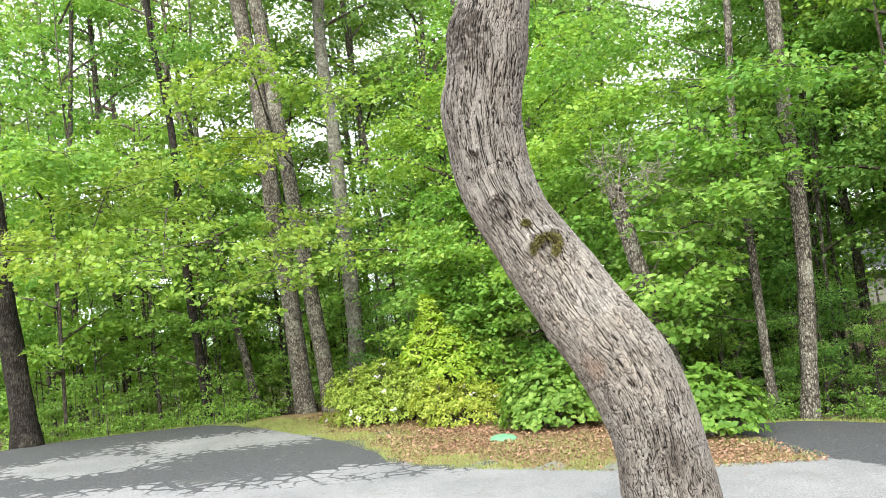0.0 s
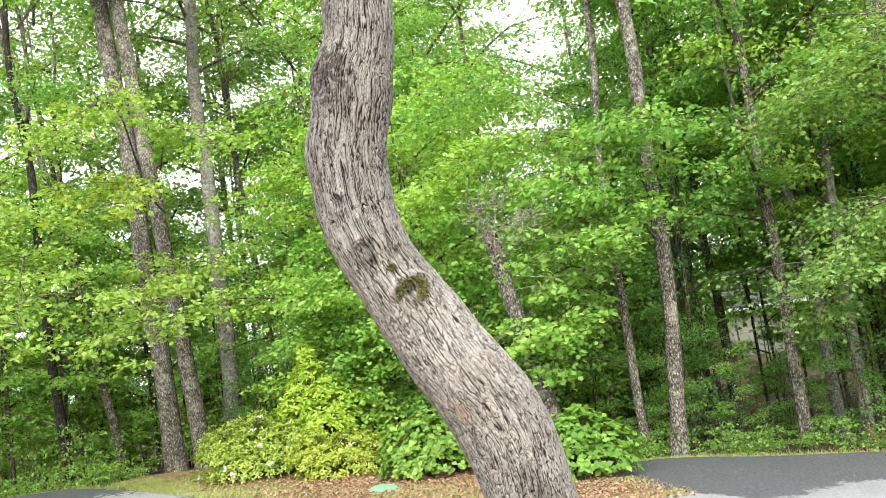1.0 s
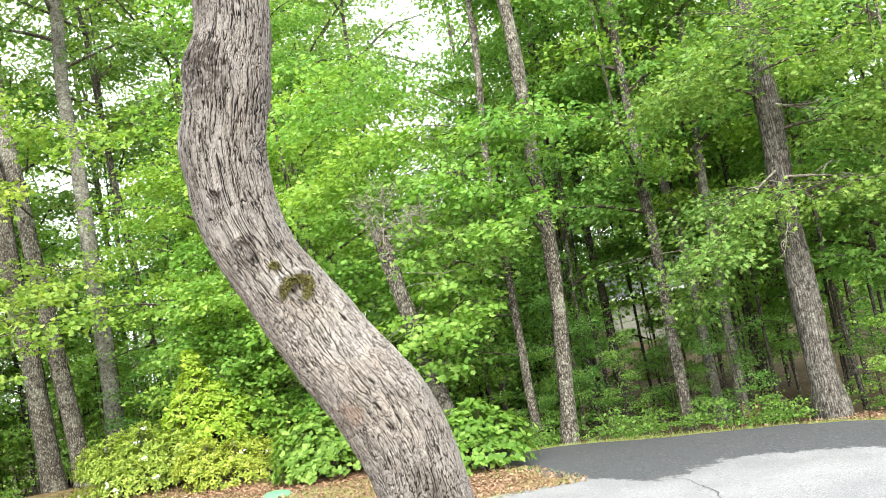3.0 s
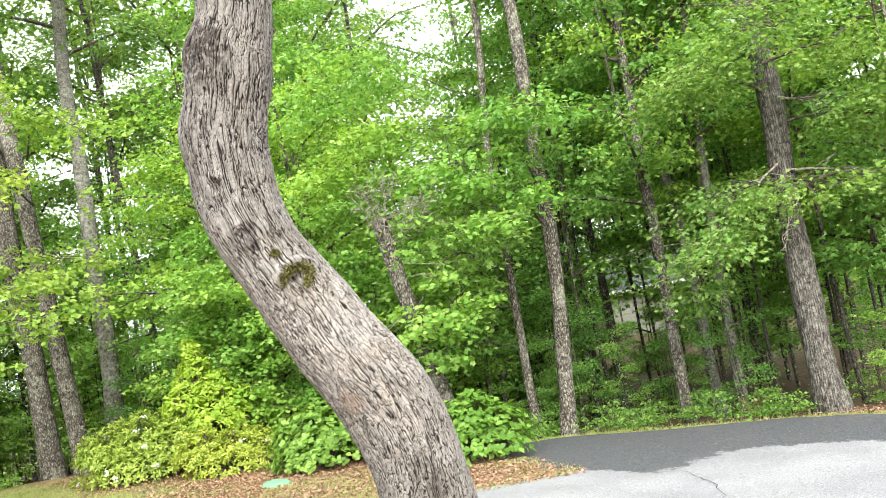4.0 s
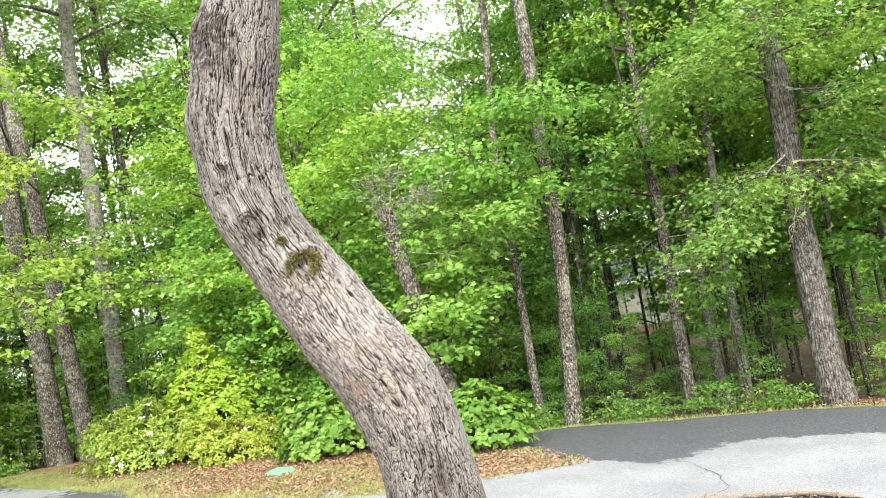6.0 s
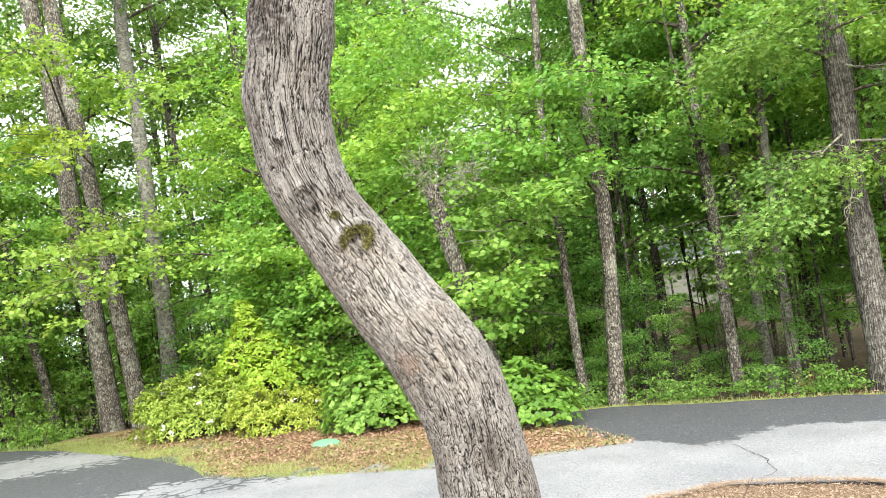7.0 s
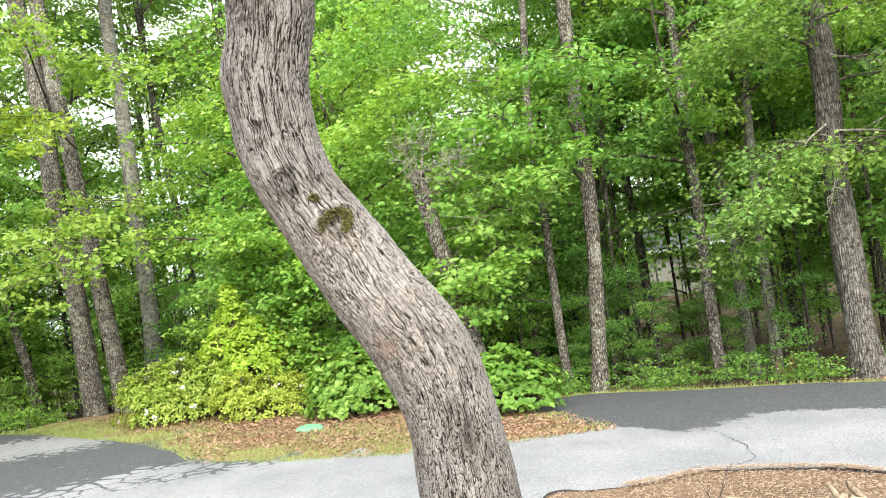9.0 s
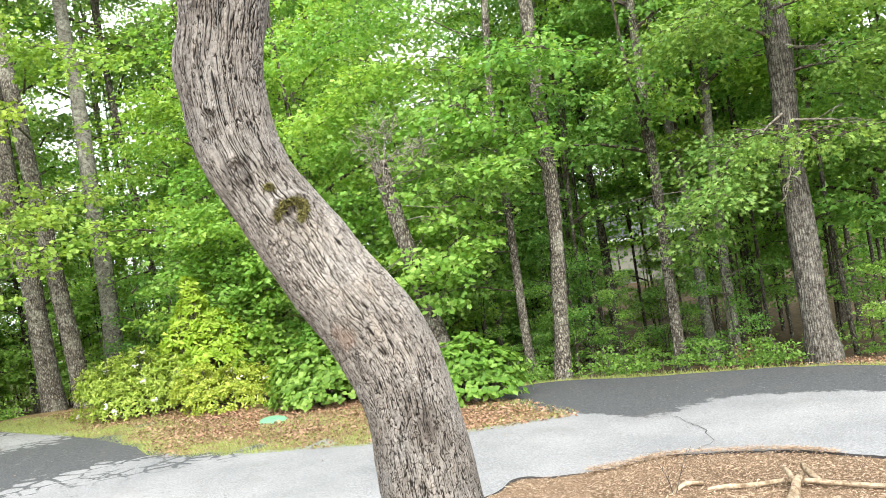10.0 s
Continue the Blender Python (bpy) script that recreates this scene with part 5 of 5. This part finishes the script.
def shrub(name, x, y, domes, per, size, shape, mat, label, seed, category="shrub", blossoms=0, open_=0.9):
    """A shrub of several lobes: woody stems from one foot and leaf rosettes over the lobes."""
    rng = np.random.default_rng(seed)
    s = new(name)
    zb = float(island_z(x, y)[0]) if inside(np.array([(x, y)]), spline(ISLAND + ISLAND[:1], 60))[0] else gz(x, y)
    s.location = (x, y, zb)
    pts, axes, g = [], [], Gather()
    for cx, cy, cz, rx, ry, rz, n in domes:
        p, d = dome_points(rng, n, (cx, cy, cz), rx, ry, rz)
        keep = p[:, 2] > 0.0
        pts.append(p[keep])
        axes.append(unit(d[keep] + np.array([0, 0, 0.5])))
        for q in p[keep][:: max(1, n // 22)]:
            g.add(*tube(spline([(cx * 0.8, cy * 0.8, -0.05), (cx + (q[0] - cx) * 0.4, cy + (q[1] - cy) * 0.4, q[2] * 0.5), q], 6), np.linspace(0.012, 0.004, 6), 5))
    v, f = g.out()
    mesh_object("stem", v, f, TWIG, s, smooth=True)
    pts, axes = np.vstack(pts), np.vstack(axes)
    fol = new("foliage", flat_mesh("foliage", whorls(rng, pts, axes, per, size, shape, open_), len(shape), mat))
    fol.parent = s
    if blossoms:
        pick = rng.choice(len(pts), blossoms, False)
        fl = new("blossoms", flat_mesh("blossoms", whorls(rng, pts[pick] + axes[pick] * 0.03, axes[pick], 7, 0.045, BROAD, 0.8), 6, PETAL))
        fl.parent = s
        fl["label"] = "faded white blossoms"
    return tagged(s, label, category)


LANCE = np.array([(0, 0, 0), (-0.21, 0.5, 0.04), (0, 1, -0.08), (0.21, 0.5, 0.04)])
shrub("rhododendron", -0.85, 13.1, [(-0.62, 0.05, 0.36, 0.52, 0.55, 0.5, 420), (-0.15, 0.05, 0.42, 0.5, 0.5, 0.56, 400), (0.3, -0.1, 0.3, 0.5, 0.5, 0.5, 340), (-0.35, -0.35, 0.15, 0.5, 0.4, 0.36, 260), (-0.1, -0.1, 0.1, 1.1, 0.75, 0.3, 280)], 9, 0.062, LANCE, LEAF_BUSH, "low rounded rhododendron with yellow-green leaves", 401, blossoms=34)
shrub("rhododendron", 0.25, 12.1, [(-0.42, 0.1, 0.24, 0.44, 0.45, 0.44, 340), (0.08, 0.0, 0.24, 0.4, 0.4, 0.4, 300), (0.46, -0.05, 0.16, 0.32, 0.34, 0.34, 230), (0.05, -0.05, 0.06, 0.85, 0.55, 0.26, 240)], 9, 0.06, LANCE, LEAF_BUSH, "low rounded rhododendron with yellow-green leaves", 402, blossoms=4)
shrub("tall_shrub", -0.1, 13.4, [(0.12, -0.15, 0.62, 0.58, 0.46, 0.42, 330), (-0.28, -0.15, 0.9, 0.3, 0.28, 0.36, 130), (0.14, -0.05, 1.12, 0.34, 0.28, 0.32, 150), (-0.05, -0.1, 1.42, 0.2, 0.2, 0.3, 90), (-0.08, -0.1, 1.72, 0.12, 0.12, 0.22, 36), (0.46, -0.15, 0.86, 0.24, 0.22, 0.3, 80), (-0.22, -0.12, 1.28, 0.16, 0.16, 0.2, 40)], 8, 0.095, LANCE, LEAF_BUSH_NEW, "upright shrub in fresh yellow-green leaf", 403)
shrub("broadleaf_shrub", 1.35, 11.2, [(0, 0, 0.34, 0.6, 0.5, 0.5, 300), (-0.27, 0.1, 0.3, 0.42, 0.42, 0.4, 190), (0.42, 0.05, 0.22, 0.4, 0.4, 0.42, 150), (0, -0.2, 0.1, 0.75, 0.5, 0.3, 200)], 6, 0.082, BROAD, LEAF_SHRUB, "low bright green broad-leaved shrub on dry leaves", 404)
shrub("broadleaf_shrub", 2.95, 9.75, [(0, 0, 0.36, 0.42, 0.4, 0.46, 210), (0.32, -0.15, 0.26, 0.36, 0.3, 0.34, 130), (0.1, -0.2, 0.1, 0.6, 0.45, 0.3, 180)], 6, 0.082, BROAD, LEAF_SHRUB, "low bright green broad-leaved shrub on dry leaves", 405)


def undergrowth():
    """Seedlings and weeds along the road's far side and over the forest floor."""
    rng = np.random.default_rng(8)
    edge = spline([(3.6, 10.75), (4.6, 10.75), (5.7, 9.85), (6.6, 9.15), (6.95, 8.85)], 60)
    p1 = edge[(rng.integers(0, 14, 92) * 4.3 + rng.normal(0, 1, 92)).clip(0, 59).astype(int)] + rng.normal(0, 0.17, (92, 2)) + np.array([0.12, 0.16])
    edge2 = spline([(7.9, 8.4), (8.8, 7.4), (10, 6)], 30)
    p2 = edge2[rng.integers(0, 30, 30)] + rng.normal(0, 0.25, (30, 2))
    az, d = np.radians(rng.uniform(-36, 20, 900)), rng.uniform(15.2, 36, 900)
    p3 = np.stack([d * np.sin(az), d * np.cos(az)], 1)
    az, d = np.radians(rng.uniform(20, 50, 60)), rng.uniform(11.8, 20, 60)
    p4 = np.stack([d * np.sin(az), d * np.cos(az)], 1)
    crest = spline([(-2.6, 14.9), (-3.6, 15.1), (-4.95, 15.4), (-6.0, 15.2), (-6.9, 14.5), (-7.7, 13.7), (-9.6, 12.3)], 80)
    p5 = crest[rng.integers(0, 80, 150)] + rng.normal(0, 0.3, (150, 2)) + np.array([-0.1, 0.25])
    pts = np.vstack([p1, p2, p3, p4, p5])
    road = np.vstack([spline(NEAR_EDGE, 80), spline(FAR_EDGE, 80)])
    ok = ~inside(pts, road) & ~inside(pts, spline(ISLAND + ISLAND[:1], 80))
    hgt = np.concatenate([0.06 + 0.36 * rng.uniform(0, 1, 122) ** 2, rng.uniform(0.25, 1.3, 900), rng.uniform(0.1, 0.6, 60), rng.uniform(0.08, 0.4, 150)])
    pts, hgt = pts[ok], hgt[ok]
    g, tips, outs, close = Gather(), [], [], []
    for (x, y), h in zip(pts, hgt):
        z = gz(x, y)
        top = np.array([x + rng.normal(0, 0.06), y + rng.normal(0, 0.06), z + h])
        g.add(*tube(np.array([(x, y, z - 0.08), (x, y, z + h * 0.5), top]), (0.006, 0.005, 0.003), 3))
        for k in range(int(3 + h * 7)):
            a = rng.uniform(0, 6.28)
            out = np.array([math.cos(a), math.sin(a), 0])
            tips.append((x, y, z + h * rng.uniform(0.1, 1.0)) + out * rng.uniform(0.03, 0.12 + 0.2 * h))
            outs.append(out)
            close.append(math.hypot(x, y) < 15 and y < 16)
    v, f = g.out()
    ob = mesh_object("undergrowth_stems", v, f, TWIG)
    tagged(ob, "thin stems of seedlings on the forest floor", "undergrowth", kind="stuff")
    close, tips, outs = np.array(close), np.array(tips), np.array(outs)
    me = flat_mesh("roadside_weeds", sprays(rng, tips[close], outs[close], 0.13, 20, 0.046, KITE, 0.75), 4, LEAF_WEED)
    tagged(new("roadside_weeds", me), "low green weeds along the edge of the road", "undergrowth", kind="stuff")
    # brighter leaf colour than by the road, standing in for light under the crowns
    me = flat_mesh("undergrowth", sprays(rng, tips[~close], outs[~close], 0.16, 11, 0.058, DART, 0.7), 3, LEAF_FRESH)
    tagged(new("undergrowth", me), "green seedlings and weeds along the woods", "undergrowth", kind="stuff")


undergrowth()


def blades(rng, x, y, z, height, width, lean):
    n = len(x)
    a = rng.uniform(0, 6.28, n)
    c = np.stack([x, y, z], 1)
    ahead = np.stack([np.cos(a) * lean, np.sin(a) * lean, np.ones(n)], 1)
    nrm = np.stack([np.cos(a), np.sin(a), np.zeros(n) - 0.3], 1)
    blade = np.array([(-width * 1.2, 0, 0), (0, 1, 0.15), (width * 1.2, 0, 0)])
    return leaves(rng, c, ahead, nrm, height, blade)


def bed_cover():
    """Dry leaves, grass and chips that lie on the beds."""
    rng = np.random.default_rng(9)
    o = ISLAND_LINE
    p = rng.uniform(o.min(0), o.max(0), (110000, 2))
    p = p[inside(p, o)]
    ed = edge_distance(p, o)
    patch = lattice_noise(np.stack([p[:, 0] * 1.3, p[:, 1] * 1.3, 0 * ed], 1), 12)
    grassy = np.exp(-ed / 0.9) * 1.5 + 0.5 * patch - 0.75 * smooth_step(0.9, 2.6, p[:, 0]) + 0.3 * smooth_step(-0.4, -1.4, p[:, 0])
    lit = p[(rng.uniform(0, 1, len(p)) > grassy * 0.72) & (p[:, 1] < 14.6)][:46000]
    n = len(lit)
    z = island_top(lit[:, 0], lit[:, 1]) + rng.uniform(0.0, 0.03, n)
    a = rng.uniform(0, 6.28, n)
    ahead = np.stack([np.cos(a), np.sin(a), rng.normal(0, 0.25, n)], 1)
    nrm = np.array([0, 0, 1.0]) + rng.normal(0, 0.45, (n, 3))
    me = flat_mesh("fallen_leaves", leaves(rng, np.column_stack([lit, z]), ahead, nrm, rng.uniform(0.016, 0.045, n), KITE * (1.1, 1, 2.2)), 4, LITTER)
    tagged(new("fallen_leaves", me), "dry brown fallen leaves on the bed", "leaves", kind="stuff")
    gr = p[(rng.uniform(0, 1, len(p)) < grassy * 0.55) & (p[:, 1] < 14.6)]
    gr = np.repeat(gr[:17000], 4, 0) + rng.normal(0, 0.03, (len(gr[:17000]) * 4, 2))
    n = len(gr)
    me = flat_mesh("grass", blades(rng, gr[:, 0], gr[:, 1], island_top(gr[:, 0], gr[:, 1]) - 0.005, rng.uniform(0.018, 0.06, n), 0.05, rng.uniform(0.2, 1.2, n)), 3, GRASS)
    tagged(new("grass", me), "short thin grass along the edge of the bed", "grass", kind="stuff")
    # verge of the far side of the road
    edge = spline([(3.5, 10.4), (4.5, 10.12), (5.6, 9.22), (6.6, 8.45), (7.3, 7.65), (8.3, 6.5), (9.8, 4.7)], 200)
    q = edge[rng.integers(0, 200, 15000)] + np.abs(rng.normal(0, 0.22, (15000, 1))) * np.array([0.66, 0.75]) + rng.normal(0, 0.02, (15000, 2))
    me = flat_mesh("verge_grass", blades(rng, q[:, 0], q[:, 1], ground_z(q[:, 0], q[:, 1]) - 0.05, rng.uniform(0.025, 0.06, 15000), 0.05, rng.uniform(0.2, 1.2, 15000)), 3, GRASS)
    tagged(new("verge_grass", me), "strip of short grass along the road", "grass", kind="stuff")
    q = edge[np.minimum(199, 70 + np.abs(rng.normal(62, 24, 1500))).astype(int)] + (0.3 + np.abs(rng.normal(0.2, 0.5, (1500, 1)))) * np.array([0.66, 0.75])
    a = rng.uniform(0, 6.28, 1500)
    me = flat_mesh("verge_leaves", leaves(rng, np.column_stack([q, ground_z(q[:, 0], q[:, 1]) - 0.05 + rng.uniform(0, 0.03, 1500)]), np.stack([np.cos(a), np.sin(a), 0 * a], 1), np.array([0, 0, 1.0]) + rng.normal(0, 0.4, (1500, 3)), rng.uniform(0.018, 0.045, 1500), KITE * (1.1, 1, 2)), 4, LITTER)
    tagged(new("verge_leaves", me), "dry leaves along the edge of the road", "leaves", kind="stuff")
    # grass at the crest of the drive
    edge = spline([(-2.6, 13.4), (-3.1, 13.75), (-3.85, 14.45), (-4.95, 15.0), (-5.95, 14.75), (-6.7, 13.95), (-7.4, 13.1), (-9.6, 11.7)], 200)
    q = edge[rng.integers(0, 200, 6000)] + np.abs(rng.normal(0, 0.25, (6000, 1))) * np.array([-0.45, 0.9]) + rng.normal(0, 0.03, (6000, 2))
    me = flat_mesh("crest_grass", blades(rng, q[:, 0], q[:, 1], ground_z(q[:, 0], q[:, 1]) - 0.05, rng.uniform(0.04, 0.12, 6000), 0.05, rng.uniform(0.2, 1.2, 6000)), 3, GRASS)
    tagged(new("crest_grass", me), "thin grass and weeds at the crest of the drive", "grass", kind="stuff")
    # specks that lie on the road
    q = rng.uniform((-6, 5.5), (8, 14), (1200, 2))
    q = q[inside(q, np.vstack([spline(NEAR_EDGE, 80), spline(FAR_EDGE, 80)])) & ~inside(q, o)][:420]
    n = len(q)
    a = rng.uniform(0, 6.28, n)
    me = flat_mesh("road_litter", leaves(rng, np.column_stack([q, ground_z(q[:, 0], q[:, 1]) + 0.02]), np.stack([np.cos(a), np.sin(a), 0 * a], 1), np.array([0, 0, 1.0]) + rng.normal(0, 0.2, (n, 3)), rng.uniform(0.007, 0.024, n), KITE * (1.2, 1, 1)), 4, LITTER)
    tagged(new("road_litter", me), "small dry leaf bits scattered on asphalt", "leaves", kind="stuff")
    # mulch chips
    p = np.column_stack([rng.uniform(1.0, 4.9, 80000), rng.uniform(3.6, 6.05, 80000)])[:64000]
    road = np.vstack([rough_line(NEAR_EDGE, 520, 0.035, 11), rough_line(FAR_EDGE, 360, 0.05, 12)])
    near_line = spline(NEAR_EDGE, 200)
    p = p[~inside(p, road) & (edge_distance(p, near_line) > rng.uniform(0.0, 0.05, len(p)))][:46000]
    n = len(p)
    a = rng.uniform(0, 6.28, n)
    chip = np.array([(-0.1, 0, 0), (-0.13, 0.9, 0), (0.03, 1, 0.03), (0.12, 0.2, 0)])
    me = flat_mesh("wood_chips", leaves(rng, np.column_stack([p, mulch_top(p[:, 0], p[:, 1]) + rng.uniform(0.0, 0.02, n)]), np.stack([np.cos(a), np.sin(a), rng.normal(0, 0.25, n)], 1), np.array([0, 0, 1.0]) + rng.normal(0, 0.5, (n, 3)), rng.uniform(0.007, 0.026, n), chip), 4, CHIPS)
    tagged(new("wood_chips", me), "pale shredded wood chips on the ground", "mulch", kind="stuff")
    # longer splinters, and chips that have spilled over the edge of the asphalt
    p = p[rng.permutation(n)[:1000]]
    a = rng.normal(0.1, 0.7, len(p)) + np.pi * rng.integers(0, 2, len(p))
    splinter = np.array([(-0.05, 0, 0), (-0.08, 0.8, 0), (0.02, 1, 0.03), (0.07, 0.15, 0)])
    v = leaves(rng, np.column_stack([p, mulch_top(p[:, 0], p[:, 1]) + rng.uniform(0.012, 0.03, len(p))]), np.stack([np.cos(a), np.sin(a), rng.normal(0, 0.12, len(p))], 1), np.array([0, 0, 1.0]) + rng.normal(0, 0.3, (len(p), 3)), rng.uniform(0.02, 0.06, len(p)), splinter)
    q = near_line[(near_line[:, 0] > 2.6) & (near_line[:, 0] < 4.2)]
    q = q[rng.integers(0, len(q), 5200)] + rng.normal(0, 0.02, (5200, 2)) + np.array([0.2, 0.97]) * rng.normal(-0.02, 0.028, (5200, 1))
    a = rng.uniform(0, 6.28, len(q))
    u = leaves(rng, np.column_stack([q, ground_z(q[:, 0], q[:, 1]) + rng.uniform(0.014, 0.03, len(q))]), np.stack([np.cos(a), np.sin(a), rng.normal(0, 0.2, len(q))], 1), np.array([0, 0, 1.0]) + rng.normal(0, 0.4, (len(q), 3)), rng.uniform(0.008, 0.026, len(q)), chip)
    tagged(new("wood_splinters", flat_mesh("wood_splinters", np.vstack([v, u]), 4, CHIPS)), "long pale wood splinters strewn over mulch", "mulch", kind="stuff")


bed_cover()


# ---- small things ----
def stick(points, radii, seed, label):
    c = spline(points, 26)
    r = np.interp(np.linspace(0, 1, 26), np.linspace(0, 1, len(radii)), radii)
    o = c[0].copy()
    v, f = tube(c - o, r * 0.76, 12, 0.45, seed)
    ob = mesh_object("driftwood_log", v, f, WOOD, smooth=True)
    ob.location = o
    return tagged(ob, label, "log", group="bare logs on the mulch")


def on_mulch(x, y, up=0.0):
    return (x, y, gz(x, y) - 0.02 + up)


stick([on_mulch(2.76, 4.94, 0.01), on_mulch(2.84, 4.97, 0.03), on_mulch(2.92, 4.98, 0.045), on_mulch(3.04, 4.97, 0.03)], [0.015, 0.025, 0.027, 0.016], 501, "short bent piece of pale bare wood on mulch")
stick([on_mulch(2.98, 4.85, 0.025), on_mulch(3.1, 4.79, 0.035), on_mulch(3.24, 4.72, 0.035), on_mulch(3.42, 4.64, 0.05)], [0.015, 0.021, 0.022, 0.02], 502, "long straight bare branch lying on mulch")
stick([on_mulch(3.2, 4.32, 0.03), on_mulch(3.3, 4.4, 0.05), on_mulch(3.4, 4.5, 0.075), on_mulch(3.52, 4.6, 0.085)], [0.044, 0.04, 0.034, 0.022], 503, "thick pale branch propped across other branches")
stick([on_mulch(3.4, 4.52, 0.08), on_mulch(3.45, 4.63, 0.1), on_mulch(3.49, 4.71, 0.1), on_mulch(3.52, 4.78, 0.1)], [0.026, 0.021, 0.016, 0.006], 504, "tapered pale fork of bare wood pointing up")
stick([on_mulch(3.66, 4.74, 0.09), on_mulch(3.62, 4.66, 0.08), on_mulch(3.59, 4.57, 0.07), on_mulch(3.59, 4.5, 0.05)], [0.025, 0.027, 0.025, 0.014], 505, "short stub of brown wood leaning on a branch")
stick([on_mulch(3.5, 4.56, 0.05), on_mulch(3.6, 4.44, 0.045), on_mulch(3.72, 4.31, 0.04), on_mulch(3.9, 4.14, 0.03)], [0.024, 0.026, 0.023, 0.018], 506, "long pale stick lying on mulch")
stick([on_mulch(3.02, 4.66, 0.01), on_mulch(3.2, 4.6, 0.015), on_mulch(3.36, 4.55, 0.02)], [0.007, 0.009, 0.006], 507, "thin bare stick on mulch")


def bare_seedling():
    """Two thin stems from one foot, with a few twigs."""
    rng = np.random.default_rng(12)
    g = Gather()
    for end in ((-0.08, 0.02, 0.25), (0.17, 0.03, 0.27)):
        end = np.array(end)
        cc = spline([(0, 0, -0.03), end * (0.4, 0.4, 0.45) + (0.01, 0, 0), end], 9)
        g.add(*tube(cc, np.linspace(0.0045, 0.0018, 9), 5))
        for k in range(3):
            p = cc[4 + k]
            d = np.array([rng.normal(0.03, 0.03), rng.normal(0, 0.02), rng.uniform(0.04, 0.09)])
            g.add(*tube(spline([p, p + d * 0.5 + (0.005, 0, 0), p + d], 5), np.linspace(0.0025, 0.0012, 5), 4))
    v, f = g.out()
    ob = mesh_object("bare_seedling", v, f, TWIG, smooth=True)
    ob.location = on_mulch(2.78, 4.93)
    tagged(ob, "thin bare two-stemmed seedling standing in the mulch", "seedling")


bare_seedling()


def valve_lid():
    """A faded green plastic cover, tilted on the dry leaves."""
    t = new("valve_cover")
    t.location = (0.61, 10.3, float(island_z(0.61, 10.3)[0]) + 0.01)
    t.rotation_euler = (radians(14), radians(4), radians(-20))
    bm = bmesh.new()
    prof = [(0.0, 0.038), (0.09, 0.037), (0.138, 0.033), (0.158, 0.024), (0.165, 0.008), (0.165, -0.04)]
    rings = []
    for r, z in prof:
        rings.append([bm.verts.new((max(r, 0.001) * 1.05 * math.cos(a), max(r, 0.001) * 0.72 * math.sin(a), z)) for a in np.linspace(0, 2 * np.pi, 36, endpoint=False)])
    for a, b in zip(rings, rings[1:]):
        for i in range(36):
            bm.faces.new((a[i], b[i], b[(i + 1) % 36], a[(i + 1) % 36]))
    bm.faces.new(rings[0])
    bm.normal_update()
    p = part("cover", bm, LID, t)
    p.data.polygons.foreach_set("use_smooth", [True] * len(p.data.polygons))
    bm = bmesh.new()
    box(bm, -0.035, 0.035, -0.012, 0.012, 0.032, 0.044, 0.003)
    part("grip", bm, LID, t)
    tagged(t, "faded green oval plastic valve cover on dry leaves", "valve cover")


valve_lid()


def twig_pile():
    rng = np.random.default_rng(13)
    g = Gather()
    for k in range(16):
        a = rng.uniform(0, 6.28)
        d = np.array([math.cos(a) * 0.12, math.sin(a) * 0.12, rng.uniform(0.08, 0.3)])
        s = rng.normal(0, 0.07, 3) * (1, 1, 0)
        g.add(*tube(spline([s, s + d * 0.5 + rng.normal(0, 0.03, 3), s + d], 5), np.linspace(0.01, 0.004, 5), 4))
    v, f = g.out()
    ob = mesh_object("twig_pile", v, f, plain_material("rusty_twig", (0.24, 0.12, 0.06), 0.9), smooth=True)
    ob["kind"] = "stuff"
    x, y = 6.95, 9.7
    ob.location = (x, y, gz(x, y) - 0.03)
    tagged(ob, "heap of rusty orange dead twigs by the road", "twigs")


twig_pile()


def house():
    """A cream house far back among the trees."""
    t = new("house")
    t.location = (18.6, 35.55, gz(18.9, 35.4) - 0.65)
    t.rotation_euler = (0, 0, radians(-28))
    bm = bmesh.new()
    box(bm, -0.2, 4.9, 0, 7, -0.5, 2.9)
    part("wall", bm, SIDING, t)
    for k in range(19):
        bm = bmesh.new()
        box(bm, -0.2, 4.9, -0.02, -0.002, 0.05 + 0.152 * k, 0.19 + 0.152 * k, 0.004)
        part("siding_board", bm, SIDING, t)
    bm = bmesh.new()
    v = [bm.verts.new(p) for p in ((-0.6, -0.6, 2.75), (5.3, -0.6, 2.75), (5.3, 3.5, 4.8), (-0.6, 3.5, 4.8), (5.3, 7.6, 2.75), (-0.6, 7.6, 2.75))]
    bm.faces.new((v[0], v[1], v[2], v[3]))
    bm.faces.new((v[3], v[2], v[4], v[5]))
    bmesh.ops.solidify(bm, geom=bm.faces[:], thickness=0.12)
    part("roof", bm, SHINGLE, t)
    bm = bmesh.new()
    box(bm, -0.6, 5.3, -0.70, -0.605, 2.62, 2.76, 0.01)
    part("gutter", bm, TRIM_WHITE, t, "white gutter")
    for x0 in (-0.22, 4.8):
        bm = bmesh.new()
        box(bm, x0, x0 + 0.12, -0.04, 0.08, -0.4, 2.75, 0.006)
        part("corner_board", bm, TRIM_WHITE, t, "white corner board")
    tagged(t, "cream-sided house with grey roof among the trees", "house")


house()
